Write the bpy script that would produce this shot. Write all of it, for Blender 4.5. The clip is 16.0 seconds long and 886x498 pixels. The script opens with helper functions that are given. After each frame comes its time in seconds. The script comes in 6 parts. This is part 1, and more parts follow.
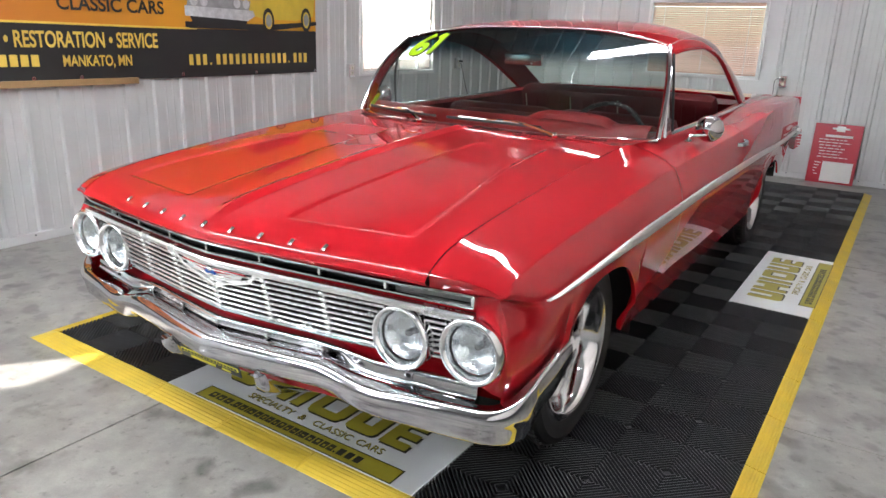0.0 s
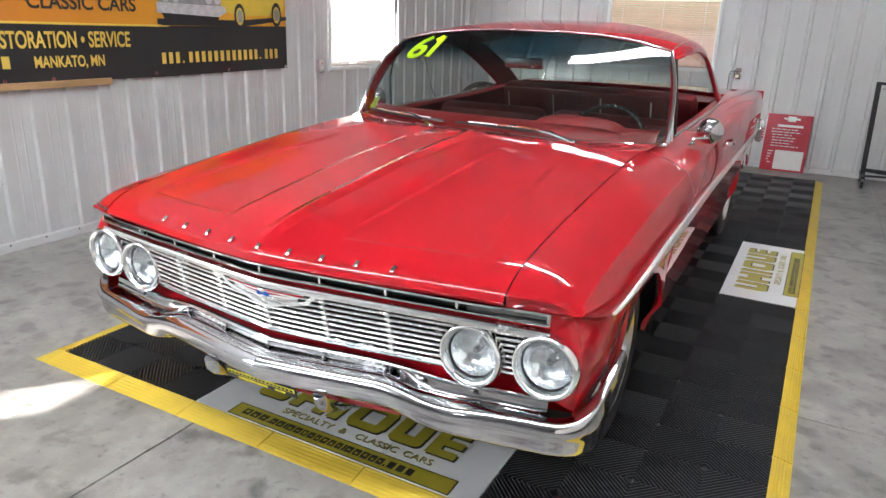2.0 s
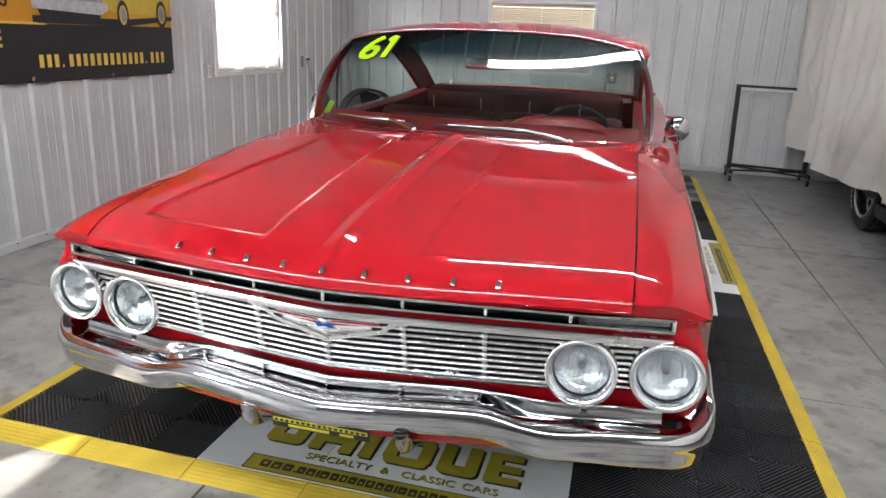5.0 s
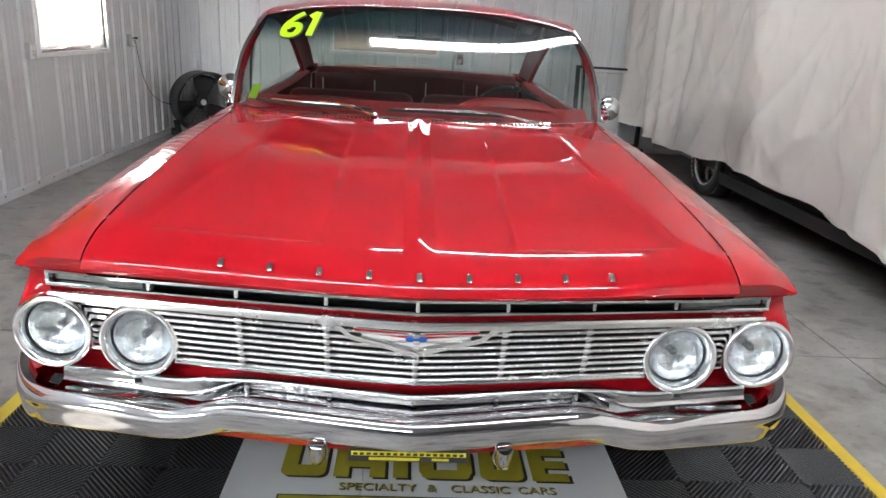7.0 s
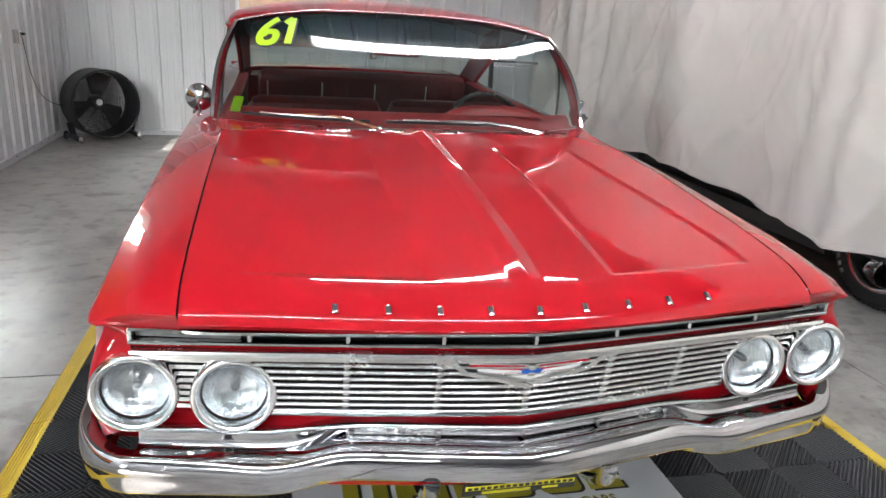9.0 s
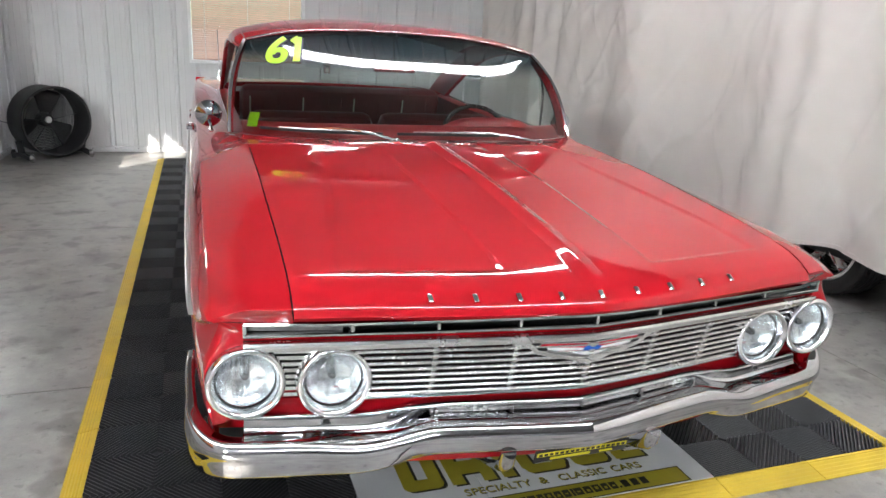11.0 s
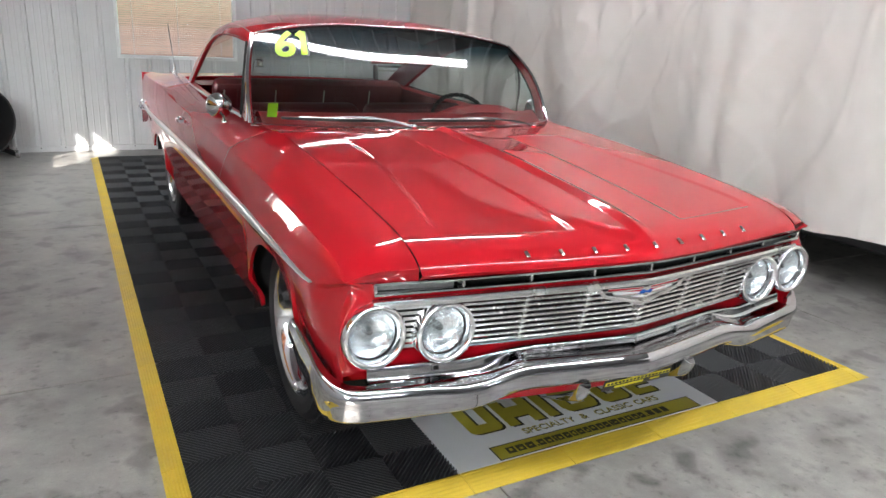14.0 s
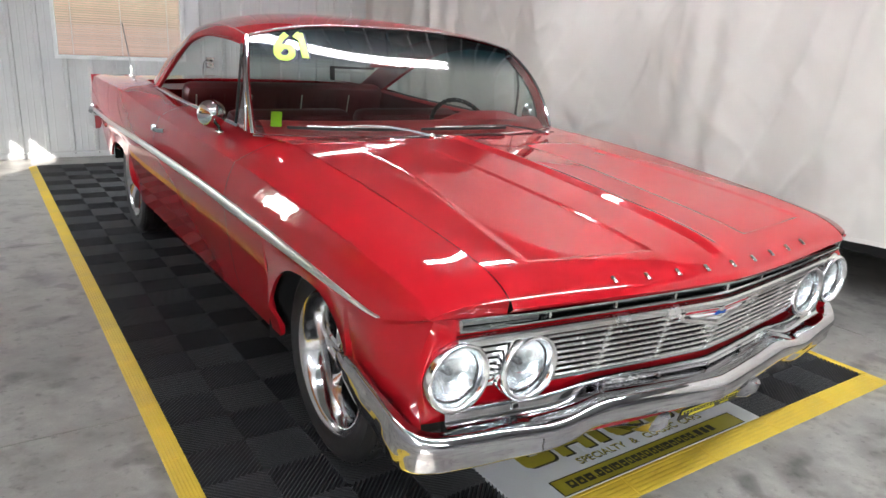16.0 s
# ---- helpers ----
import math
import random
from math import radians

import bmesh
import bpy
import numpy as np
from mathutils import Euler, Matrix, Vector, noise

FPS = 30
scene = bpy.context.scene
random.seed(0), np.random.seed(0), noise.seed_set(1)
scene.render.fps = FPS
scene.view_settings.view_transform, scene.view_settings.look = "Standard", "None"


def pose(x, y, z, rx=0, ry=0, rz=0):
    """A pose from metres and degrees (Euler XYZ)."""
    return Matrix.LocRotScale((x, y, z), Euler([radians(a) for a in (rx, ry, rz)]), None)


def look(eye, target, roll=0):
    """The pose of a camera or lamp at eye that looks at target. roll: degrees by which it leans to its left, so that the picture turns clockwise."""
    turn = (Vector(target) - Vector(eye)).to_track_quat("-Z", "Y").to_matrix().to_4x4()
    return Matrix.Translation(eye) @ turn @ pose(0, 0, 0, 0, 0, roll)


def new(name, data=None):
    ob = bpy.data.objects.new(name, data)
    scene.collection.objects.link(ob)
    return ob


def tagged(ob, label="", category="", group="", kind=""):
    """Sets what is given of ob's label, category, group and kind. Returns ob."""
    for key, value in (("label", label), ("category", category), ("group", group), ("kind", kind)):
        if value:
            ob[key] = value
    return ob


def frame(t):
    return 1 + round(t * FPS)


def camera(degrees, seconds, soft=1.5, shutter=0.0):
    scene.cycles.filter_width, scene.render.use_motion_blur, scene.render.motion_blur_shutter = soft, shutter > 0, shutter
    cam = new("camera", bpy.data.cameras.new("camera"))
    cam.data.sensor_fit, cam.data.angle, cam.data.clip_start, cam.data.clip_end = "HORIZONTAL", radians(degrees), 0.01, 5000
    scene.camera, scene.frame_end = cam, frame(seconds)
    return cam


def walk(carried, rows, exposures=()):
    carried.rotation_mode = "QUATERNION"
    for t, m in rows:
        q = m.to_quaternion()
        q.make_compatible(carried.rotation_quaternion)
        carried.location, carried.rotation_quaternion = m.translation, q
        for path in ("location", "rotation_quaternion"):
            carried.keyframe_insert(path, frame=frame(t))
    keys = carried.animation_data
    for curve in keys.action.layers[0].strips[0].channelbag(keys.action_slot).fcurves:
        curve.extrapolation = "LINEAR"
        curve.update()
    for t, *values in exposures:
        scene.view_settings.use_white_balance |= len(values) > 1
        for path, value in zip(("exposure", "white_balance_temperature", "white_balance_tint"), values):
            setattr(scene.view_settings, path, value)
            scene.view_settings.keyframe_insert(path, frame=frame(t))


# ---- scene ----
cam = camera(65.2, 16.0)
PATH = [
    (0, (1.685, -1.268, 1.345), (0.641, 0.334, 0.758), 1.9),
    (0.5, (1.576, -1.312, 1.375), (0.554, 0.29, 0.751), 1.9),
    (1, (1.497, -1.372, 1.415), (0.519, 0.253, 0.782), 1.9),
    (1.5, (1.439, -1.415, 1.422), (0.509, 0.241, 0.796), 1.9),
    (2, (1.383, -1.449, 1.431), (0.498, 0.233, 0.809), 2.0),
    (2.5, (1.299, -1.432, 1.409), (0.455, 0.276, 0.799), 2.0),
    (3, (1.2, -1.368, 1.362), (0.377, 0.352, 0.76), 2.1),
    (3.5, (1.08, -1.36, 1.334), (0.271, 0.372, 0.748), 2.1),
    (4, (0.931, -1.485, 1.368), (0.171, 0.271, 0.786), 2.0),
    (4.5, (0.821, -1.526, 1.366), (0.195, 0.285, 0.792), 2.2),
    (7, (-0.034, -1.425, 1.308), (0.075, 0.48, 0.708), 3.3),
    (7.5, (-0.208, -1.414, 1.343), (-0.032, 0.477, 0.714), 3.1),
    (8, (-0.386, -1.448, 1.377), (-0.123, 0.43, 0.74), 3.0),
    (8.5, (-0.492, -1.399, 1.38), (-0.117, 0.46, 0.746), 3.1),
    (9, (-0.551, -1.305, 1.371), (-0.096, 0.543, 0.755), 3.5),
    (11.5, (-1.05, -1.42, 1.377), (-0.378, 0.375, 0.805), 3.1),
    (12, (-1.156, -1.413, 1.375), (-0.474, 0.377, 0.8), 3.0),
    (12.5, (-1.311, -1.408, 1.366), (-0.589, 0.365, 0.786), 3.1),
    (13, (-1.385, -1.453, 1.378), (-0.589, 0.286, 0.794), 2.8),
    (13.5, (-1.456, -1.504, 1.365), (-0.587, 0.201, 0.784), 2.9),
    (14, (-1.546, -1.462, 1.354), (-0.623, 0.216, 0.776), 2.9),
    (14.5, (-1.671, -1.366, 1.354), (-0.682, 0.272, 0.775), 3.0),
    (15, (-1.688, -1.259, 1.355), (-0.636, 0.341, 0.778), 3.0),
    (15.5, (-1.682, -1.148, 1.349), (-0.605, 0.437, 0.776), 3.1),
    (16, (-1.778, -1.09, 1.352), (-0.687, 0.486, 0.782), 3.2),
]
walk(cam, [(t, look(eye, target, roll)) for t, eye, target, roll in PATH],
     ((0, 2.10), (2.5, 2.13), (4.5, 1.93), (7, 1.92), (12, 1.91), (14.5, 1.86), (16, 1.95)))

# world, sun and exposure
SUN_WAY = Vector((1.05, 1.334, -1.0)).normalized()
world = bpy.data.worlds.new("sky")
scene.world = world
world.use_nodes = True
sky = world.node_tree.nodes.new("ShaderNodeTexSky")
sky.sky_type, sky.sun_disc = "NISHITA", False
sky.sun_elevation, sky.sun_rotation = radians(30.5), radians(218.2)
world.node_tree.links.new(sky.outputs[0], world.node_tree.nodes["Background"].inputs[0])
world.node_tree.nodes["Background"].inputs[1].default_value = 0.108
sun = new("sun", bpy.data.lights.new("sun", "SUN"))
sun.data.energy, sun.data.angle, sun.data.color = 5.0, radians(0.6), (1.0, 0.95, 0.88)
sun.matrix_world = look((-20, -20, 20), Vector((-20, -20, 20)) + SUN_WAY)
TUBE_LIGHT = 17.8
# daylight standing in the side window's opening
daylight = new("window_daylight", bpy.data.lights.new("window_daylight", "AREA"))
daylight.data.shape, daylight.data.size, daylight.data.size_y = "RECTANGLE", 1.18, 0.78
daylight.data.energy, daylight.data.color = 48.0, (0.93, 0.97, 1.0)
daylight.matrix_world = look((-2.96, 4.71, 1.3825), (0.0, 4.71, 1.3825))
# and a fill lamp added in the unseen window strip, for its daylight
strip_day = new("strip_daylight", bpy.data.lights.new("strip_daylight", "AREA"))
strip_day.data.shape, strip_day.data.size, strip_day.data.size_y = "RECTANGLE", 0.50, 0.98
strip_day.data.energy, strip_day.data.color = 34.0, (0.93, 0.97, 1.0)
strip_day.matrix_world = look((-2.96, -2.41, 1.40), (0.0, -2.41, 1.40))


# ---- node materials ----
def shader(name):
    m = bpy.data.materials.new(name)
    m.use_nodes = True
    return m, m.node_tree, m.node_tree.nodes["Principled BSDF"]


def mk(name, colour, rough=0.5, metal=0.0, coat=0.0, var=0.1, scale=6.0, bump=0.0, fine=90.0, rvar=0.1, per_object=0.0, stretch=(1, 1, 1), spec=0.5, coat_rough=0.006):
    """A painted, metal or plastic surface with variation at two scales and a fine relief."""
    m, t, b = shader(name)
    N, L = t.nodes, t.links
    tc, mp = N.new("ShaderNodeTexCoord"), N.new("ShaderNodeMapping")
    mp.inputs["Scale"].default_value = stretch
    L.new(tc.outputs["Object"], mp.inputs[0])
    big, small = N.new("ShaderNodeTexNoise"), N.new("ShaderNodeTexNoise")
    big.inputs["Scale"].default_value, big.inputs["Detail"].default_value = scale, 5
    small.inputs["Scale"].default_value, small.inputs["Detail"].default_value = fine, 3
    L.new(mp.outputs[0], big.inputs[0]), L.new(mp.outputs[0], small.inputs[0])
    mix = N.new("ShaderNodeMath")
    mix.operation = "MULTIPLY_ADD"
    mix.inputs[1].default_value = 0.35
    L.new(small.outputs[0], mix.inputs[0]), L.new(big.outputs[0], mix.inputs[2])
    ramp = N.new("ShaderNodeMapRange")
    ramp.inputs["From Min"].default_value, ramp.inputs["From Max"].default_value = 0.35, 1.0
    ramp.inputs["To Min"].default_value, ramp.inputs["To Max"].default_value = 1 - var, 1 + var
    L.new(mix.outputs[0], ramp.inputs["Value"])
    value = ramp.outputs[0]
    if per_object:
        info, pr = N.new("ShaderNodeObjectInfo"), N.new("ShaderNodeMapRange")
        pr.inputs["To Min"].default_value, pr.inputs["To Max"].default_value = 1 - per_object, 1 + per_object
        L.new(info.outputs["Random"], pr.inputs["Value"])
        mul = N.new("ShaderNodeMath")
        mul.operation = "MULTIPLY"
        L.new(value, mul.inputs[0]), L.new(pr.outputs[0], mul.inputs[1])
        value = mul.outputs[0]
    col = N.new("ShaderNodeVectorMath")
    col.operation = "SCALE"
    col.inputs[0].default_value = colour
    L.new(value, col.inputs["Scale"])
    L.new(col.outputs[0], b.inputs["Base Color"])
    rr = N.new("ShaderNodeMapRange")
    rr.inputs["From Min"].default_value, rr.inputs["From Max"].default_value = 0.3, 0.9
    rr.inputs["To Min"].default_value, rr.inputs["To Max"].default_value = max(rough - rvar * rough, 0.0), min(rough + rvar * rough, 1.0)
    L.new(mix.outputs[0], rr.inputs["Value"])
    L.new(rr.outputs[0], b.inputs["Roughness"])
    b.inputs["Metallic"].default_value = metal
    b.inputs["Specular IOR Level"].default_value = spec
    b.inputs["Coat Weight"].default_value, b.inputs["Coat Roughness"].default_value, b.inputs["Coat IOR"].default_value = coat, coat_rough, 1.52
    if bump:
        bn = N.new("ShaderNodeBump")
        bn.inputs["Strength"].default_value, bn.inputs["Distance"].default_value = 1.0, bump
        L.new(small.outputs[0], bn.inputs["Height"])
        L.new(bn.outputs[0], b.inputs["Normal"])
    return m


def glassy(name, tint, gloss=0.08, band=None, bumpy=0.0):
    """Thin clear glass: tinted see-through with a mirror on it that grows towards grazing; band: z where a darker sun strip begins, z where it is full."""
    m = bpy.data.materials.new(name)
    m.use_nodes = True
    t = m.node_tree
    N, L = t.nodes, t.links
    N.remove(N["Principled BSDF"])
    tr, gl, mx, fr = N.new("ShaderNodeBsdfTransparent"), N.new("ShaderNodeBsdfGlossy"), N.new("ShaderNodeMixShader"), N.new("ShaderNodeLayerWeight")
    tr.inputs[0].default_value = (*tint, 1)
    gl.inputs["Roughness"].default_value = 0.01
    fr.inputs[0].default_value = 0.5
    power = N.new("ShaderNodeMath")
    power.operation = "POWER"
    power.inputs[1].default_value = 4.5
    L.new(fr.outputs["Facing"], power.inputs[0])
    if band:
        tc, sp, mr, cm = N.new("ShaderNodeTexCoord"), N.new("ShaderNodeSeparateXYZ"), N.new("ShaderNodeMapRange"), N.new("ShaderNodeMix")
        cm.data_type = "RGBA"
        mr.interpolation_type = "SMOOTHSTEP"
        mr.inputs["From Min"].default_value, mr.inputs["From Max"].default_value = band
        cm.inputs[6].default_value, cm.inputs[7].default_value = (*tint, 1), (0.010, 0.068, 0.100, 1)
        L.new(tc.outputs["Object"], sp.inputs[0]), L.new(sp.outputs[2], mr.inputs["Value"]), L.new(mr.outputs[0], cm.inputs[0])
        L.new(cm.outputs[2], tr.inputs[0])
    if bumpy:
        tc2, wv, bn = N.new("ShaderNodeTexCoord"), N.new("ShaderNodeTexWave"), N.new("ShaderNodeBump")
        wv.inputs["Scale"].default_value, wv.inputs["Distortion"].default_value = 26, 1.0
        bn.inputs["Distance"].default_value = bumpy
        L.new(tc2.outputs["Object"], wv.inputs[0]), L.new(wv.outputs[1], bn.inputs["Height"]), L.new(bn.outputs[0], gl.inputs["Normal"])
        gl.inputs["Roughness"].default_value = 0.12
    add = N.new("ShaderNodeMath")
    add.operation, add.use_clamp = "MULTIPLY_ADD", True
    add.inputs[1].default_value, add.inputs[2].default_value = 0.92, gloss + 0.02
    L.new(power.outputs[0], add.inputs[0]), L.new(add.outputs[0], mx.inputs[0])
    L.new(tr.outputs[0], mx.inputs[1]), L.new(gl.outputs[0], mx.inputs[2])
    L.new(mx.outputs[0], N["Material Output"].inputs[0])
    return m


def glow(name, colour, strength):
    m, t, b = shader(name)
    b.inputs["Base Color"].default_value = (0.8, 0.8, 0.8, 1)
    b.inputs["Emission Color"].default_value, b.inputs["Emission Strength"].default_value = (*colour, 1), strength
    return m


def concrete(name):
    """Sealed grey concrete with cloudy patches, dark oil stains and fine pores."""
    m, t, b = shader(name)
    N, L = t.nodes, t.links
    tc = N.new("ShaderNodeTexCoord")
    geo = N.new("ShaderNodeNewGeometry")

    def noise_of(scale, detail, rough=0.55):
        n = N.new("ShaderNodeTexNoise")
        n.inputs["Scale"].default_value, n.inputs["Detail"].default_value, n.inputs["Roughness"].default_value = scale, detail, rough
        L.new(geo.outputs["Position"], n.inputs[0])
        return n.outputs[0]

    def remap(v, a, c, lo, hi):
        r = N.new("ShaderNodeMapRange")
        for k, x in (("From Min", a), ("From Max", c), ("To Min", lo), ("To Max", hi)):
            r.inputs[k].default_value = x
        L.new(v, r.inputs["Value"])
        return r.outputs[0]

    def times(a, c):
        k = N.new("ShaderNodeMath")
        k.operation = "MULTIPLY"
        L.new(a, k.inputs[0]), L.new(c, k.inputs[1])
        return k.outputs[0]
    cloud, patch, stain, pores = noise_of(1.1, 6), noise_of(4.5, 8, 0.65), noise_of(2.7, 3), noise_of(160, 2)
    v = times(remap(cloud, 0.3, 0.7, 0.80, 1.18), remap(patch, 0.3, 0.7, 0.82, 1.16))
    v = times(v, remap(stain, 0.50, 0.78, 1.0, 0.74))
    blot = noise_of(6.5, 5, 0.6)
    v = times(v, remap(blot, 0.54, 0.66, 1.0, 0.70))
    drip = noise_of(3.4, 2, 0.4)
    v = times(v, remap(drip, 0.58, 0.72, 1.0, 0.70))
    spots, specks = noise_of(6.0, 2, 0.45), noise_of(26, 3, 0.6)
    v = times(v, remap(spots, 0.59, 0.67, 1.0, 0.66))
    v = times(v, remap(specks, 0.60, 0.68, 1.0, 0.78))
    pale = noise_of(9.0, 6, 0.7)
    v = times(v, remap(pale, 0.42, 0.80, 0.96, 1.12))
    v = times(v, remap(pores, 0.3, 0.7, 0.95, 1.05))
    col = N.new("ShaderNodeVectorMath")
    col.operation = "SCALE"
    col.inputs[0].default_value = (0.285, 0.273, 0.253)
    L.new(v, col.inputs["Scale"]), L.new(col.outputs[0], b.inputs["Base Color"])
    L.new(remap(patch, 0.28, 0.72, 0.28, 0.44), b.inputs["Roughness"])
    bn = N.new("ShaderNodeBump")
    bn.inputs["Distance"].default_value = 0.0005
    L.new(patch, bn.inputs["Height"]), L.new(bn.outputs[0], b.inputs["Normal"])
    return m


def banner_print(name):
    """Printed vinyl whose orange shades into yellow along its length."""
    m, t, b = shader(name)
    N, L = t.nodes, t.links
    tc, sp, rm = N.new("ShaderNodeTexCoord"), N.new("ShaderNodeSeparateXYZ"), N.new("ShaderNodeValToRGB")
    mr = N.new("ShaderNodeMapRange")
    mr.inputs["From Min"].default_value, mr.inputs["From Max"].default_value = 0.2, 2.6
    rm.color_ramp.elements[0].color, rm.color_ramp.elements[1].color = (0.55, 0.13, 0.02, 1), (0.75, 0.36, 0.02, 1)
    L.new(tc.outputs["Object"], sp.inputs[0]), L.new(sp.outputs[1], mr.inputs["Value"]), L.new(mr.outputs[0], rm.inputs[0]), L.new(rm.outputs[0], b.inputs["Base Color"])
    b.inputs["Roughness"].default_value = 0.4
    return m


M = {
    "paint": mk("red_paint", (0.42, 0.005, 0.012), 0.55, 0, 1.0, 0.03, 3, 0, 60, 0.1, 0, (1, 1, 1), 0.05),
    "chrome": mk("chrome", (0.56, 0.56, 0.575), 0.025, 1.0, 0, 0.04, 8, 0, 60, 0.5),
    "bezel": mk("polished_bezel", (0.80, 0.80, 0.81), 0.13, 1.0, 0, 0.05, 10, 0, 90, 0.3),
    "satin": mk("brushed_aluminium", (0.86, 0.86, 0.86), 0.24, 1.0, 0, 0.06, 10, 0, 120, 0.2),
    "alloy": mk("polished_alloy", (0.74, 0.74, 0.75), 0.10, 1.0, 0, 0.05, 8, 0, 80, 0.4),
    "moulding": mk("brushed_side_trim", (0.74, 0.74, 0.72), 0.42, 1.0, 0, 0.05, 10, 0, 120, 0.15),
    "tyre": mk("tyre_rubber", (0.018, 0.018, 0.019), 0.62, 0, 0, 0.25, 14, 0.0006, 120),
    "black": mk("black_plastic", (0.016, 0.016, 0.017), 0.45, 0, 0, 0.2, 10, 0.0003, 200),
    "dark": mk("dark_underside_and_recess", (0.012, 0.012, 0.012), 0.85, 0, 0, 0.3, 6),
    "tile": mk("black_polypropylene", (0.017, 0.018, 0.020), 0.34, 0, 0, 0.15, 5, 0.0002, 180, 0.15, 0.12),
    "tile_top": mk("pale_rib_top", (0.080, 0.082, 0.087), 0.38, 0, 0, 0.25, 9, 0.0002, 160, 0.15, 0.12),
    "yellow": mk("yellow_edge_plastic", (0.58, 0.41, 0.035), 0.5, 0, 0, 0.14, 7, 0.0004, 120, 0.15, 0.05),
    "pad": mk("printed_white_tile", (0.70, 0.72, 0.74), 0.38, 0, 0, 0.07, 4, 0.0002, 150, 0.1, 0.03),
    "olive": mk("olive_print", (0.36, 0.31, 0.03), 0.4, 0, 0, 0.14, 8),
    "ink": mk("black_print", (0.022, 0.022, 0.018), 0.45, 0, 0, 0.15, 9),
    "concrete": concrete("sealed_concrete"),
    "wall": mk("grey_wall_steel", (0.60, 0.60, 0.595), 0.32, 0, 0, 0.05, 2.5, 0.0002, 60),
    "ceil": mk("ceiling_steel", (0.27, 0.27, 0.265), 0.45, 0, 0, 0.06, 2.0),
    "white": mk("white_vinyl", (0.78, 0.78, 0.77), 0.35, 0, 0, 0.04, 6),
    "blind_wood": mk("beige_blind_slat", (0.70, 0.45, 0.34), 0.45, 0, 0, 0.08, 9, 0, 80, 0.1, 0.05, (1, 1, 1)),
    "blind_white": mk("white_blind_slat", (0.60, 0.53, 0.50), 0.45, 0, 0, 0.05, 9),
    "curtain": mk("white_drape_cloth", (0.64, 0.60, 0.56), 0.75, 0, 0, 0.05, 2.2, 0.0004, 260),
    "vinyl": mk("red_vinyl", (0.13, 0.009, 0.012), 0.38, 0, 0, 0.10, 7, 0.0004, 150),
    "dash": mk("red_dash", (0.46, 0.016, 0.020), 0.42, 0, 0, 0.06, 7, 0.0002, 150),
    "carpet": mk("dark_red_carpet", (0.07, 0.006, 0.007), 0.95, 0, 0, 0.25, 30),
    "vinyl_black": mk("black_banner_vinyl", (0.020, 0.020, 0.021), 0.45, 0, 0, 0.12, 5, 0.0003, 60),
    "banner": banner_print("orange_banner_vinyl"),
    "gold": mk("yellow_lettering", (0.80, 0.55, 0.10), 0.45, 0, 0, 0.05, 9),
    "bannercar": mk("yellow_car_print", (0.70, 0.50, 0.05), 0.4, 0, 0, 0.15, 8),
    "grey_print": mk("grey_print", (0.30, 0.30, 0.30), 0.4, 0, 0, 0.3, 14),
    "bumper_print": mk("pale_grey_print", (0.55, 0.55, 0.56), 0.4, 0, 0, 0.35, 18),
    "lime": mk("lime_sticker", (0.45, 0.75, 0.01), 0.35, 0, 0, 0.05, 12),
    "sign": mk("red_sign_board", (0.42, 0.012, 0.03), 0.35, 0, 0, 0.06, 6),
    "paper": mk("white_paper", (0.80, 0.80, 0.78), 0.6, 0, 0, 0.05, 12),
    "wood": mk("bare_board", (0.42, 0.26, 0.12), 0.6, 0, 0, 0.18, 5, 0.0004, 70, 0.1, 0, (6, 0.6, 6)),
    "blue": mk("blue_enamel", (0.02, 0.10, 0.42), 0.25, 0, 0.6, 0.06, 30),
    "enamel": mk("red_enamel", (0.55, 0.01, 0.03), 0.25, 0, 0.6, 0.06, 30),
    "ivory": mk("ivory_plastic", (0.62, 0.58, 0.48), 0.35, 0, 0, 0.06, 20),
    "plate": mk("black_plate", (0.02, 0.02, 0.02), 0.4, 0, 0, 0.1, 30),
    "plate_yellow": mk("yellow_plate_print", (0.70, 0.62, 0.03), 0.4, 0, 0, 0.08, 30),
    "glass": glassy("windscreen_glass", (0.56, 0.63, 0.61), 0.062, (1.20, 1.31)),
    "clear": glassy("clear_glass", (0.90, 0.94, 0.92), 0.02),
    "lens": glassy("headlamp_lens", (0.90, 0.94, 0.95), 0.05, None, 0.003),
    "bowl": mk("headlamp_reflector", (0.90, 0.91, 0.93), 0.20, 1.0, 0, 0.05, 20, 0.003, 45, 0.2, 0, (3, 1, 0.7)),
    "tube": glow("fluorescent_tube", (0.94, 0.98, 1.05), TUBE_LIGHT),
    "lamp_grey": mk("smoky_lamp_lens", (0.22, 0.22, 0.22), 0.12, 0, 0.6, 0.3, 40),
    "gapred": mk("red_inner_panel", (0.30, 0.006, 0.010), 0.4, 0, 0.3, 0.05, 6),
    "outside": mk("gravel_yard", (0.45, 0.43, 0.40), 0.9, 0, 0, 0.2, 1.5),
}


